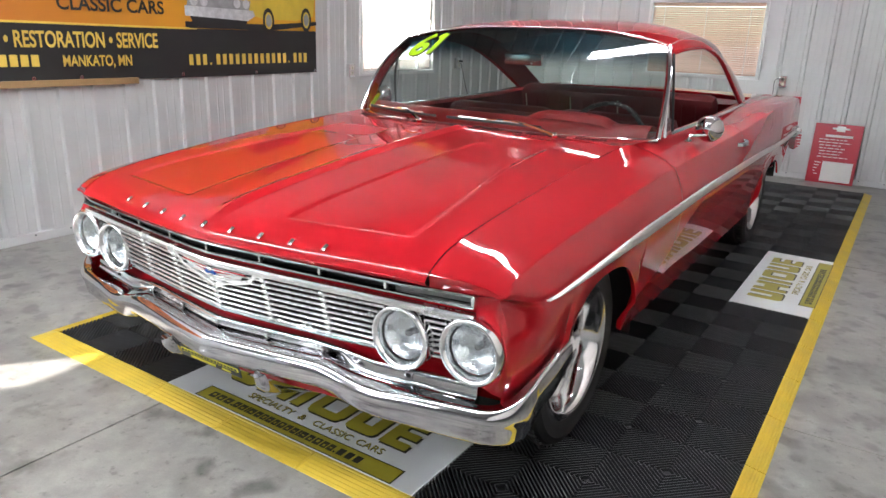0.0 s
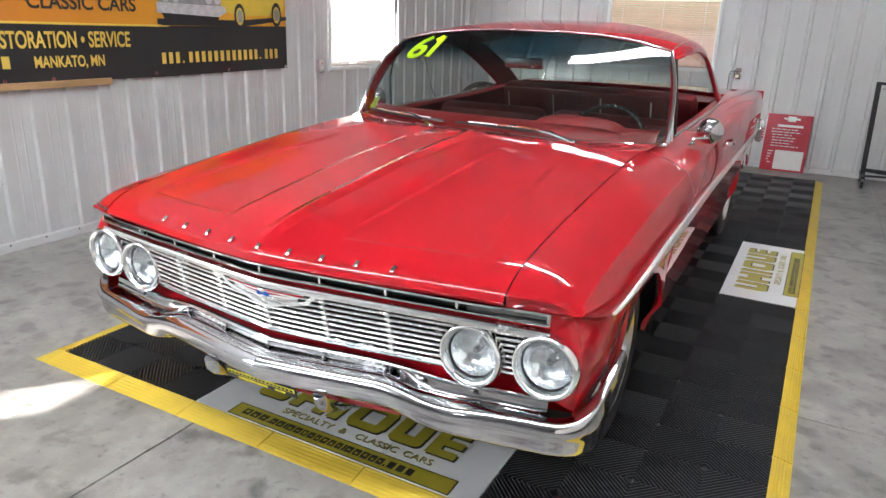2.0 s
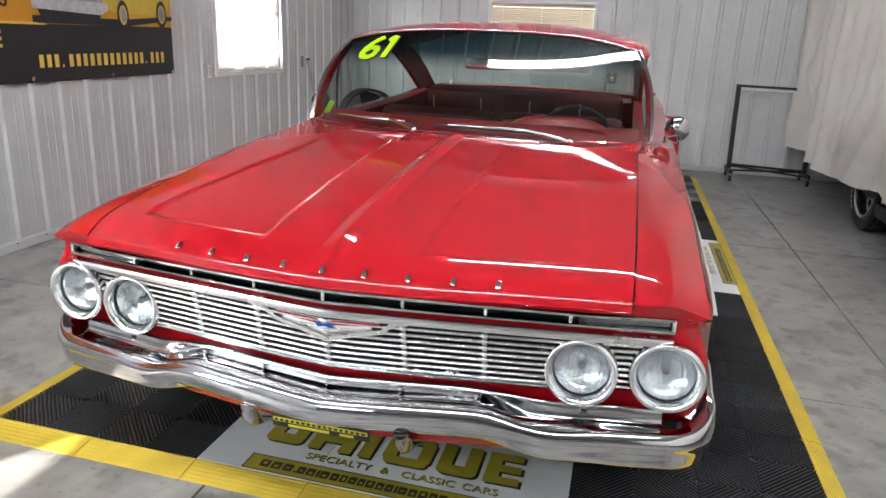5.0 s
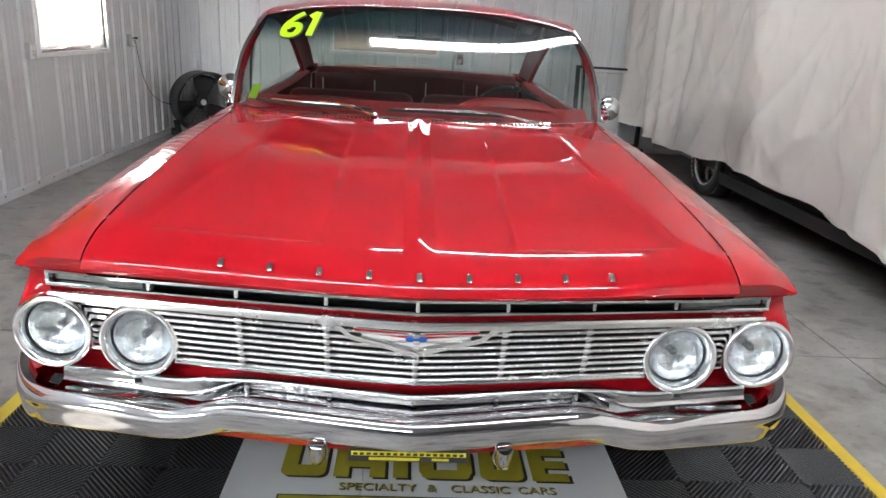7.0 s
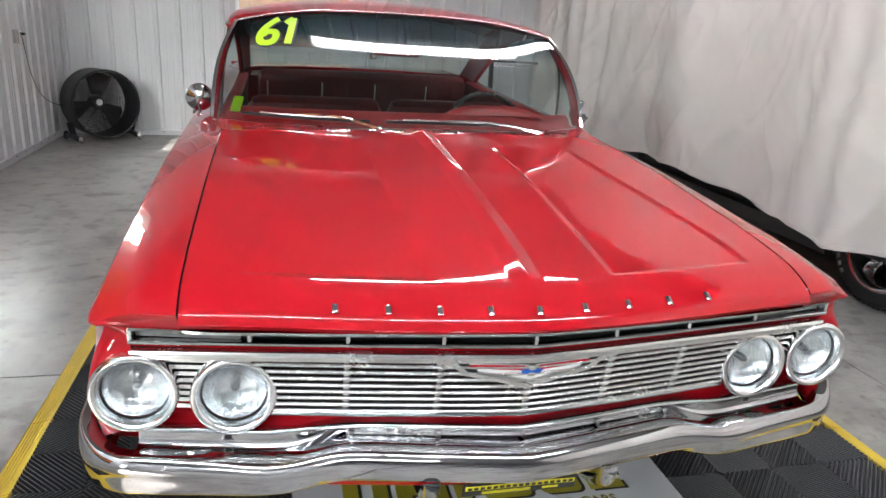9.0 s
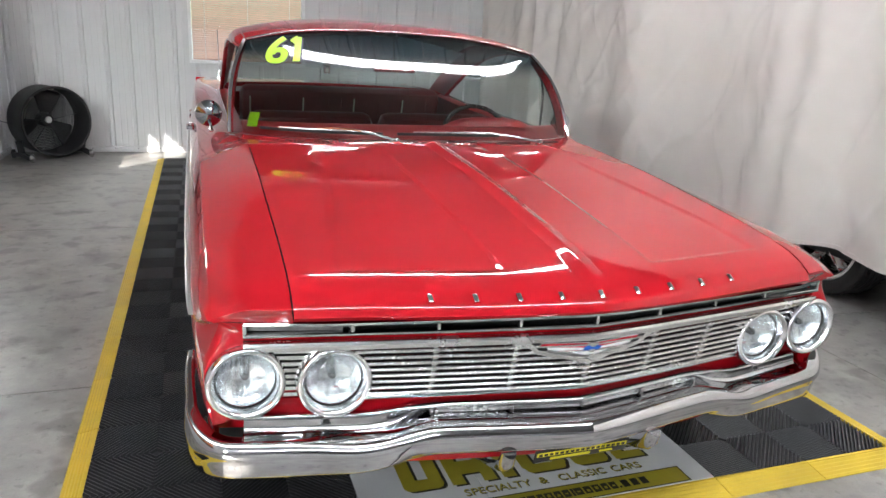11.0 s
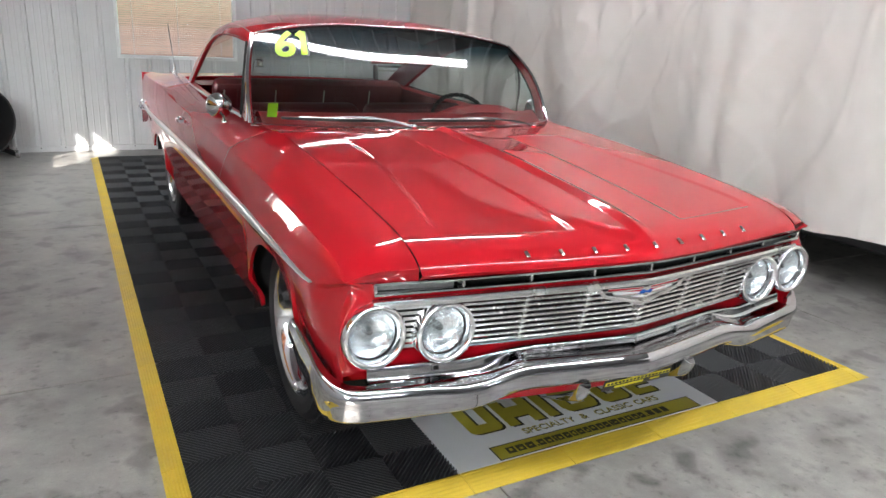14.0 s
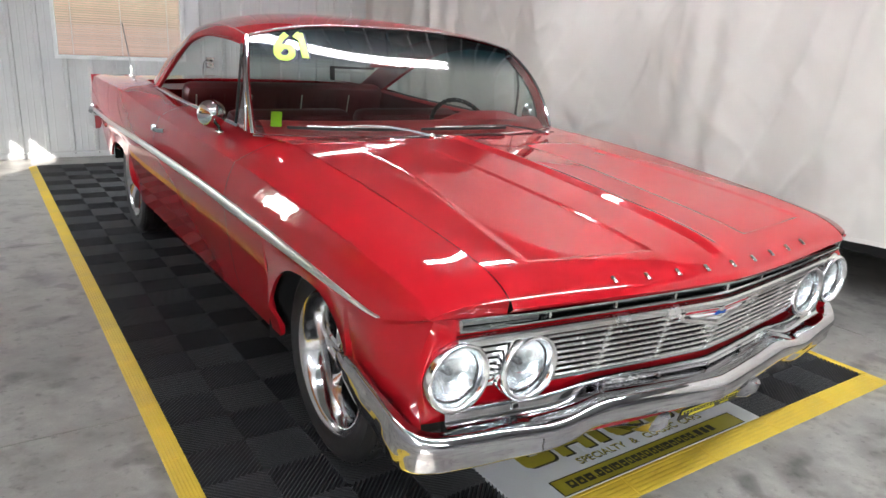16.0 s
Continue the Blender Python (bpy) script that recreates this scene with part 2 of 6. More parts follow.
# ---- mesh helpers ----
def spline(xs, ys, t):
    """A smooth curve through (xs, ys)."""
    xs, ys = list(xs), list(ys)
    if t <= xs[0]:
        return ys[0]
    if t >= xs[-1]:
        return ys[-1]
    i = max(k for k in range(len(xs) - 1) if xs[k] <= t)

    def slope(k):
        if k == 0:
            return (ys[1] - ys[0]) / (xs[1] - xs[0])
        if k == len(xs) - 1:
            return (ys[-1] - ys[-2]) / (xs[-1] - xs[-2])
        a, b = (ys[k] - ys[k - 1]) / (xs[k] - xs[k - 1]), (ys[k + 1] - ys[k]) / (xs[k + 1] - xs[k])
        return 0.0 if a * b <= 0 else 2 * a * b / (a + b)
    h = xs[i + 1] - xs[i]
    u = (t - xs[i]) / h
    return (2 * u**3 - 3 * u**2 + 1) * ys[i] + (u**3 - 2 * u**2 + u) * h * slope(i) + (3 * u**2 - 2 * u**3) * ys[i + 1] + (u**3 - u**2) * h * slope(i + 1)


def spline3(points, t):
    """A smooth space curve through points, t from 0 to 1 by their count."""
    k = [i / (len(points) - 1) for i in range(len(points))]
    return Vector([spline(k, [p[a] for p in points], t) for a in range(3)])


def step(a, b, v):
    u = min(max((v - a) / (b - a), 0), 1)
    return u * u * (3 - 2 * u)


def grid(bm, f, nu, nv, flip=False):
    """A sheet f(u, v), u and v from 0 to 1."""
    vs = [[bm.verts.new(f(i / nu, j / nv)) for j in range(nv + 1)] for i in range(nu + 1)]
    for i in range(nu):
        for j in range(nv):
            q = [vs[i][j], vs[i + 1][j], vs[i + 1][j + 1], vs[i][j + 1]]
            bm.faces.new(q[::-1] if flip else q)
    return vs


def box(bm, c, s, m=None, bevel=0.0):
    made = bmesh.ops.create_cube(bm, size=1.0)["verts"]
    bmesh.ops.scale(bm, verts=made, vec=s)
    if bevel:
        es = list({e for v in made for e in v.link_edges})
        made = list({v for f in bmesh.ops.bevel(bm, geom=es, offset=bevel, segments=2, affect="EDGES", profile=0.5)["faces"] for v in f.verts} | {v for v in made if v.is_valid})
    if m:
        bmesh.ops.transform(bm, matrix=m, verts=made)
    bmesh.ops.translate(bm, verts=made, vec=c)
    return made


def lathe(bm, profile, n=32, m=None, a0=0.0, a1=360.0):
    """Turn (radius, height) round local z."""
    full = abs(a1 - a0) > 359.9
    rings = []
    for r, h in profile:
        rings.append([bm.verts.new(Vector((r * math.cos(radians(a0 + (a1 - a0) * k / n)), r * math.sin(radians(a0 + (a1 - a0) * k / n)), h))) for k in range(n if full else n + 1)])
    for a, b in zip(rings, rings[1:]):
        for k in range(n):
            k2 = (k + 1) % n if full else k + 1
            bm.faces.new((a[k], a[k2], b[k2], b[k]))
    made = [v for r in rings for v in r]
    if m:
        bmesh.ops.transform(bm, matrix=m, verts=made)
    return made


def sweep(bm, path, shape, up=Vector((0, 0, 1)), scale=None, caps=True):
    """A closed outline of (across, up) pairs carried along path."""
    rings = []
    path = [Vector(p) for p in path]
    for i, p in enumerate(path):
        d = (path[min(i + 1, len(path) - 1)] - path[max(i - 1, 0)]).normalized()
        side = d.cross(up).normalized()
        top = side.cross(d).normalized()
        k = scale(i / (len(path) - 1)) if scale else 1.0
        rings.append([bm.verts.new(p + side * a * k + top * b * k) for a, b in shape])
    n = len(shape)
    for a, b in zip(rings, rings[1:]):
        for k in range(n):
            bm.faces.new((a[k], a[(k + 1) % n], b[(k + 1) % n], b[k]))
    if caps:
        bm.faces.new(rings[0][::-1]), bm.faces.new(rings[-1])
    return rings


def ring(r, n=10):
    return [(r * math.cos(2 * math.pi * k / n), r * math.sin(2 * math.pi * k / n)) for k in range(n)]


def rod(bm, a, b, r, n=10):
    a, b = Vector(a), Vector(b)
    up = Vector((0, 0, 1)) if abs((b - a).normalized().z) < 0.95 else Vector((0, 1, 0))
    sweep(bm, [a, b], ring(r, n), up)


def mesh_of(bm, name, material, smooth=True, angle=40):
    bmesh.ops.recalc_face_normals(bm, faces=bm.faces)
    me = bpy.data.meshes.new(name)
    bm.to_mesh(me)
    bm.free()
    me.materials.append(M[material] if isinstance(material, str) else material)
    if smooth:
        me.shade_smooth()
        me.set_sharp_from_angle(angle=radians(angle))
    return me


def part(name, bm, material, parent=None, label="", smooth=True, angle=40, place=None):
    """One mesh object, under a thing or a part where parent is given; its mesh is in world coordinates unless place says where."""
    me = bm if isinstance(bm, bpy.types.Mesh) else mesh_of(bm, name, material, smooth, angle)
    ob = new(name, me)
    if parent is not None:
        ob.parent = parent
        if parent.type == "EMPTY":
            ob.matrix_parent_inverse = Matrix.Translation(-parent.location)
        elif parent.get("placed"):
            ob.matrix_parent_inverse = parent.matrix_basis.inverted()
    if place is not None:
        ob.matrix_basis = place
    if label:
        ob["label"] = label
    return ob


def thing(name, at, label, category, group="", kind=""):
    e = new(name)
    e.empty_display_size = 0.1
    e.location = at
    return tagged(e, label, category, group, kind)


def solid(ob, thick, offset=-1.0):
    md = ob.modifiers.new("thickness", "SOLIDIFY")
    md.thickness, md.offset = thick, offset
    return ob


def bm_new():
    return bmesh.new()


def lettering(name, text, size, m, material, parent=None, depth=0.0006, align="LEFT", stretch=1.0, bold=0.0):
    """Flat raised letters in the built-in font, at the pose m."""
    cu = bpy.data.curves.new(name, "FONT")
    cu.body, cu.size, cu.extrude, cu.align_x, cu.offset = text, size, depth, align, bold
    tmp = bpy.data.objects.new(name, cu)
    scene.collection.objects.link(tmp)
    bpy.context.view_layer.update()
    me = bpy.data.meshes.new_from_object(tmp.evaluated_get(bpy.context.evaluated_depsgraph_get()))
    bpy.data.objects.remove(tmp)
    me.transform(m @ Matrix.Diagonal((stretch, 1, 1, 1)))
    me.materials.clear()
    me.materials.append(M[material])
    return part(name, me, material, parent)


# ---- the room ----
WALL_X, WALL_Y, EAST_X, SOUTH_Y, CEIL = -2.84, 7.03, 6.2, -10.0, 3.6
RIB = 0.2286


def rib_profile(a, b, skip=0.0):
    """(along, proud) pairs of a ribbed steel sheet from a to b."""
    out = [(a, 0.0)]
    k = math.ceil((a + 0.04 - skip) / RIB)
    while k * RIB + skip < b - 0.04:
        c = k * RIB + skip
        for d, h in ((-0.026, 0), (-0.015, 0.021), (0.015, 0.021), (0.026, 0)):
            out.append((c + d, h))
        for d in (0.085, 0.145):
            if c + d + 0.008 < b - 0.04:
                out += [(c + d - 0.008, 0), (c + d, 0.0025), (c + d + 0.008, 0)]
        k += 1
    out.append((b, 0.0))
    return out


def ribbed(bm, spans, place):
    """Ribbed sheets with a solid core behind; place(along, height, proud) gives the world point."""
    for a, b, z0, z1 in spans:
        pr = rib_profile(a, b)
        lo = [bm.verts.new(place(s, z0, h)) for s, h in pr]
        hi = [bm.verts.new(place(s, z1, h)) for s, h in pr]
        for k in range(len(pr) - 1):
            bm.faces.new((lo[k], lo[k + 1], hi[k + 1], hi[k]))
        back = [bm.verts.new(place(s, z, -0.12)) for s, z in ((a, z0), (b, z0), (b, z1), (a, z1))]
        bm.faces.new(back)
        bm.faces.new((back[0], lo[0], hi[0], back[3]))
        bm.faces.new((back[1], back[2], hi[-1], lo[-1]))
        bm.faces.new([back[3]] + hi + [back[2]])
        bm.faces.new([back[0], back[1]] + lo[::-1])


def spans_with(a, b, holes):
    """Split a wall from a to b round its openings (from, to, sill, head)."""
    out, s = [], a
    for h0, h1, z0, z1 in sorted(holes):
        out += [(s, h0, 0, CEIL), (h0, h1, 0, z0), (h0, h1, z1, CEIL)]
        s = h1
    return out + [(s, b, 0, CEIL)]


W1 = (4.11, 5.31, 0.985, 1.78)
W2 = (-0.965, 0.235, 1.03, 1.79)
W3 = (-2.67, -2.15, 0.9, 1.90)


def west(s, z, h):
    return Vector((WALL_X + h, s, z))


def north(s, z, h):
    return Vector((s, WALL_Y - h, z))


bm = bm_new()
ribbed(bm, spans_with(SOUTH_Y, WALL_Y, [W1, W3]), west)
wall_west = tagged(part("wall_west", bm, "wall", smooth=False), "light grey ribbed steel wall panelling", "wall", kind="structure")
bm = bm_new()
ribbed(bm, spans_with(WALL_X, EAST_X, [W2]), north)
wall_north = tagged(part("wall_north", bm, "wall", smooth=False), "light grey ribbed steel wall panelling", "wall", kind="structure")
bm = bm_new()
ribbed(bm, [(SOUTH_Y, WALL_Y, 0, CEIL)], lambda s, z, h: Vector((EAST_X - h, s, z)))
tagged(part("wall_east", bm, "wall", smooth=False), "light grey ribbed steel wall panelling", "wall", kind="structure")
bm = bm_new()
ribbed(bm, [(WALL_X, EAST_X, 0, CEIL)], lambda s, z, h: Vector((s, SOUTH_Y + h, z)))
tagged(part("wall_south", bm, "wall", smooth=False), "light grey ribbed steel wall panelling", "wall", kind="structure")
bm = bm_new()
pr = rib_profile(WALL_X, EAST_X)
lo = [bm.verts.new((s, SOUTH_Y, CEIL - h)) for s, h in pr]
hi = [bm.verts.new((s, WALL_Y, CEIL - h)) for s, h in pr]
for k in range(len(pr) - 1):
    bm.faces.new((lo[k], lo[k + 1], hi[k + 1], hi[k]))
box(bm, ((WALL_X + EAST_X) / 2, (SOUTH_Y + WALL_Y) / 2, CEIL + 0.12), (EAST_X - WALL_X + 0.24, WALL_Y - SOUTH_Y + 0.24, 0.16))
tagged(part("ceiling", bm, "ceil", smooth=False), "grey ribbed steel ceiling", "ceiling", kind="structure")

# base trim with its screw heads
base = []
for n, a, b in (("baseboard", (WALL_X + 0.022, SOUTH_Y, 0.035), (WALL_X + 0.022, WALL_Y - 0.03, 0.035)), ("baseboard", (WALL_X, WALL_Y - 0.022, 0.035), (EAST_X, WALL_Y - 0.022, 0.035))):
    bm = bm_new()
    sweep(bm, [a, b], [(-0.006, -0.031), (0.006, -0.031), (0.006, 0.022), (0.0, 0.030), (-0.006, 0.030)])
    ob = tagged(part(n, bm, "wall", smooth=False), "grey steel base trim along the wall foot", "trim", kind="structure")
    bm = bm_new()
    length = (Vector(b) - Vector(a)).length
    for k in range(int(length / RIB)):
        p = Vector(a).lerp(Vector(b), (k + 0.5) * RIB / length)
        off = Vector((0.008, 0, 0.012)) if a[0] == b[0] else Vector((0, -0.008, 0.012))
        bmesh.ops.create_icosphere(bm, subdivisions=1, radius=0.006, matrix=Matrix.Translation(p + off))
    tagged(part("screw_heads", bm, "dark", ob), kind="stuff")
bm = bm_new()
sweep(bm, [(WALL_X + 0.03, WALL_Y - 0.03, 0.0), (WALL_X + 0.03, WALL_Y - 0.03, CEIL - 0.02)], [(-0.03, -0.03), (0.03, -0.03), (0.03, 0.0), (-0.0, 0.03), (-0.03, 0.03)], Vector((1, 0, 0)))
tagged(part("trim", bm, "wall", smooth=False), "grey steel corner trim", "trim", kind="structure")

# wall screws in rows
rng = random.Random(5)
bm = bm_new()
for row in (0.42, 1.28, 2.2):
    for k in range(int(17 / RIB)):
        y = SOUTH_Y + (k + 0.62) * RIB
        if not (W1[0] - 0.1 < y < W1[1] + 0.1):
            bmesh.ops.create_icosphere(bm, subdivisions=1, radius=0.0055, matrix=Matrix.Translation((WALL_X + 0.003, y, row + rng.uniform(-0.012, 0.012))))
tagged(part("panel_screws", bm, "satin", wall_west), kind="stuff")

# floor slabs with saw-cut joints
floor = tagged(thing("floor", (0, 0, 0), "sealed grey concrete floor with cloudy stains", "floor"), kind="structure")
JX, JY = [WALL_X - 0.1, -0.44, 1.98, 4.4, EAST_X + 0.1], [SOUTH_Y - 0.1, -8.34, -5.92, -3.5, -1.08, 1.34, 3.76, 6.18, WALL_Y + 0.1]
for i in range(len(JX) - 1):
    for j in range(len(JY) - 1):
        bm = bm_new()
        g = 0.0028
        sx, sy = JX[i + 1] - JX[i] - 2 * g, JY[j + 1] - JY[j] - 2 * g
        box(bm, ((JX[i] + JX[i + 1]) / 2, (JY[j] + JY[j + 1]) / 2, -0.06), (sx, sy, 0.12), None, 0.002)
        part("slab", bm, "concrete", floor, smooth=False)
bm = bm_new()
box(bm, (1.7, -1.5, -0.16), (11, 19, 0.06))
part("joint_bed", bm, "dark", floor, smooth=False)
bm = bm_new()
box(bm, (0, 0, -0.35), (3000, 3000, 0.3))
tagged(part("ground", bm, "outside", smooth=False), "pale gravel yard outside the building", "ground", kind="structure")


# ---- windows with blinds ----
def window(name, hole, place, slat, label, tilt, gap, runs=None):
    a, b, z0, z1 = hole
    w = tagged(thing(name, place((a + b) / 2, z0, 0), label, "window"), kind="structure")

    def bar(n, s0, s1, h0, h1, d0, d1, mat, parent=w):
        bm = bm_new()
        p, q = place(s0, h0, d0), place(s1, h1, d1)
        c, s = (p + q) / 2, q - p
        box(bm, c, (abs(s.x), abs(s.y), abs(s.z)), None, 0.003)
        return part(n, bm, mat, parent, smooth=False)
    t = 0.035
    fr = bar("window_sill", a - t, b + t, z0 - t, z0, -0.08, 0.022, "white")
    bar("window_frame", a - t, b + t, z1, z1 + t, -0.08, 0.022, "white")
    bar("window_frame", a - t, a, z0, z1, -0.08, 0.020, "white")
    bar("window_frame", b, b + t, z0, z1, -0.08, 0.020, "white")
    pane = bar("pane", a, b, z0, z1, -0.075, -0.070, "clear")
    pane.visible_shadow = False
    if gap:
        bl = part("blind_rail", mesh_box(place((a + b) / 2, z1 - 0.02, -0.015), place, (b - a - 0.01, 0.035, 0.03)), slat, w, smooth=False)
        across = place(1, 0, 0) - place(0, 0, 0)
        yaw = Matrix.Rotation(math.atan2(across.y, across.x), 4, "Z")
        for s0, s1, turned_from, turned_to, turn in runs or ((a, b, 9.0, 9.0, 0),):
            bm = bm_new()
            box(bm, (0, 0, 0), (s1 - s0 - 0.012, 0.0245, 0.0012))
            me = mesh_of(bm, "slat", slat, False)
            z = z0 + 0.035
            while z < z1 - 0.045:
                rot = Matrix.Rotation(radians(turn if turned_from <= z < turned_to else tilt), 4, "X")
                part("slat", me, slat, w, place=Matrix.Translation(place((s0 + s1) / 2, z, -0.018)) @ yaw @ rot)
                z += gap
        part("blind_rail", mesh_box(place((a + b) / 2, z0 + 0.014, -0.018), place, (b - a - 0.012, 0.018, 0.026)), slat, w, smooth=False)
        for s in (a + 0.14, (a + b) / 2, b - 0.14):
            bm = bm_new()
            rod(bm, place(s, z0 + 0.01, -0.003), place(s, z1 - 0.02, -0.003), 0.0022, 6)
            part("cord", bm, "white", w)
    return w


def mesh_box(c, place, s):
    """A small bar whose length lies along the wall."""
    bm = bm_new()
    along = place(1, 0, 0) - place(0, 0, 0)
    box(bm, c, (s[0], s[2], s[1]) if abs(along.x) > 0.5 else (s[2], s[0], s[1]), None, 0.003)
    return bm


window_1 = window("window_1", W1, west, "blind_white", "white-framed window with sunlit half-open blinds", -70, 0.0215, ((4.11, 4.46, 9.0, 9.0, 0), (4.46, 4.57, 0.0, 9.0, -16), (4.57, 5.03, 1.10, 9.0, 43.6), (5.07, 5.31, 1.10, 1.52, 43.6)))
part("mullion", mesh_box(west(5.05, 1.3825, -0.045), lambda s, z, h: Vector((s, h, z)), (0.03, 0.795, 0.03)), "white", window_1, smooth=False)
window("window_2", W2, north, "blind_wood", "white-framed window with closed beige blinds", 51, 0.0230)
window("window_3", W3, west, "white", "narrow white-framed window strip", 0, 0)


# ---- ceiling lamps ----
def strip_lamp(x, y, spread=0.052, r=0.026, z=CEIL - 0.06, length=2.38):
    e = thing("ceiling_light", (x, y, CEIL), "white fluorescent strip light on the ceiling", "ceiling light", "ceiling strip lights")
    bm = bm_new()
    sweep(bm, [(x - length / 2, y, z + 0.015), (x + length / 2, y, z + 0.015)], [(-0.085, 0.0), (0.085, 0.0), (0.050, 0.045), (-0.050, 0.045)])
    part("housing", bm, "white", e, smooth=False)
    for d in (-spread, spread):
        for end in (-1, 1):
            bm = bm_new()
            sweep(bm, [(x + end * 0.022, y + d, z - 0.018), (x + end * (length / 2 - 0.02), y + d, z - 0.018)], ring(r, 10))
            part("tube", bm, "tube", e)


strip_lamp(0.75, 2.60, 0.040, 0.021)
for x in (-1.62, 0.80):
    strip_lamp(x, -1.05, 0.034, 0.021)
# an added lamp, out of sight behind the camera; its place is assumed
strip_lamp(-1.45, -4.4)


# ---- floor mat of ribbed tiles ----
PITCH, MX, MY, TH = 0.396, -1.30, 0.188, 0.016
NX, NY = 7, 16
mat = thing("floor_mat", (MX + 3.5 * PITCH, MY + 8 * PITCH, 0), "black ribbed interlocking tile mat with yellow edging on the floor", "floor mat")


def clip_rib(cx, cy, half, d, off):
    """The piece of a diagonal line inside a square cell."""
    n = Vector((-d.y, d.x))
    p = Vector((cx, cy)) + n * off
    lo, hi = -1e9, 1e9
    for a, c in ((0, cx), (1, cy)):
        t0, t1 = sorted(((c - half - p[a]) / d[a], (c + half - p[a]) / d[a]))
        lo, hi = max(lo, t0), min(hi, t1)
    return (p + d * lo, p + d * hi) if hi - lo > 0.01 else None


def tile_mesh():
    """A tile: a sunken bed, a rim, and four fields of slanting ribs that meet in diamonds."""
    bm = bm_new()
    h = PITCH / 2 - 0.0012
    box(bm, (0, 0, 0.003), (2 * h, 2 * h, 0.006))
    cell = PITCH / 2
    for i in (0, 1):
        for j in (0, 1):
            cx, cy = (i - 0.5) * cell, (j - 0.5) * cell
            d = Vector((1, 1 if (i + j) % 2 else -1)).normalized()
            off = -0.135
            while off < 0.14:
                seg = clip_rib(cx, cy, cell / 2 - 0.0012, d, off)
                if seg:
                    a, b = (Vector((*p, 0)) for p in seg)
                    n = Vector((-d.y, d.x, 0))
                    lo = [bm.verts.new(v) for v in (a - n * 0.0046 + Vector((0, 0, 0.005)), b - n * 0.0046 + Vector((0, 0, 0.005)), b + n * 0.0046 + Vector((0, 0, 0.005)), a + n * 0.0046 + Vector((0, 0, 0.005)))]
                    hi = [bm.verts.new(v) for v in (a - n * 0.0013 + Vector((0, 0, TH)), b - n * 0.0013 + Vector((0, 0, TH)), b + n * 0.0013 + Vector((0, 0, TH)), a + n * 0.0013 + Vector((0, 0, TH)))]
                    bm.faces.new(hi)
                    for k in range(4):
                        bm.faces.new((lo[k], lo[(k + 1) % 4], hi[(k + 1) % 4], hi[k]))
                off += 0.0128
    me = mesh_of(bm, "tile", "tile", False)
    # rib contrast is put into the colour: tops paler than the bed
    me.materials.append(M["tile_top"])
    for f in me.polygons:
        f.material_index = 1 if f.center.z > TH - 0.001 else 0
    return me


def pad_mesh():
    bm = bm_new()
    h = PITCH / 2 - 0.0008
    box(bm, (0, 0, TH / 2), (2 * h, 2 * h, TH), None, 0.0012)
    return mesh_of(bm, "printed_tile", "pad", False)


ribbed_tile, flat_tile = tile_mesh(), pad_mesh()
for i in range(NX):
    for j in range(NY):
        at = Matrix.Translation((MX + (i + 0.5) * PITCH, MY + (j + 0.5) * PITCH, 0.0))
        printed = (j == 0 and 2 <= i <= 4) or (i == 6 and 6 <= j <= 8)
        part("printed_tile" if printed else "tile", flat_tile if printed else ribbed_tile, "pad", mat, "white printed tile" if printed else "", place=at)


def edge_mesh(length, width, name="edge_strip"):
    """A sloped kerb strip with fine grooves."""
    bm = bm_new()
    sec = [(0.0, 0.0), (0.0, TH - 0.001), (0.010, TH - 0.001)]
    for k in range(5):
        w = 0.010 + (width - 0.018) * k / 4.6
        zz = TH - 0.002 - 0.011 * k / 5
        sec += [(w + 0.002, zz - 0.0016), (w + 0.006, zz - 0.0016), (w + 0.008, zz)]
    sec += [(width, 0.002), (width, 0.0)]
    a = [bm.verts.new((0.0015, -s, z)) for s, z in sec]
    b = [bm.verts.new((length - 0.0015, -s, z)) for s, z in sec]
    for k in range(len(sec) - 1):
        bm.faces.new((a[k], a[k + 1], b[k + 1], b[k]))
    bm.faces.new(a), bm.faces.new(b[::-1])
    return mesh_of(bm, name, "yellow", False)


front_edge, side_edge = edge_mesh(PITCH, 0.095), edge_mesh(PITCH, 0.066)
for i in range(NX):
    part("edge_strip", front_edge, "yellow", mat, "yellow edge strip", place=Matrix.Translation((MX + i * PITCH, MY - 0.001, 0)))
for j in range(NY):
    part("edge_strip", side_edge, "yellow", mat, "yellow edge strip", place=Matrix.Translation((MX - 0.001, MY + (j + 1) * PITCH, 0)) @ Matrix.Rotation(radians(-90), 4, "Z"))
    part("edge_strip", side_edge, "yellow", mat, "yellow edge strip", place=Matrix.Translation((MX + NX * PITCH + 0.001, MY + j * PITCH, 0)) @ Matrix.Rotation(radians(90), 4, "Z"))
for sx, x in ((-1, MX), (1, MX + NX * PITCH)):
    bm = bm_new()
    k = 0.066 * sx
    p = [(x, MY, TH - 0.001), (x + k, MY, 0.002), (x + k, MY - 0.095, 0.001), (x, MY - 0.095, 0.003)]
    top = [bm.verts.new(v) for v in p]
    low = [bm.verts.new((v[0], v[1], 0)) for v in p]
    bm.faces.new(top)
    for q in range(4):
        bm.faces.new((low[q], low[(q + 1) % 4], top[(q + 1) % 4], top[q]))
    part("corner_strip", bm, "yellow", mat, "yellow edge strip", smooth=False)


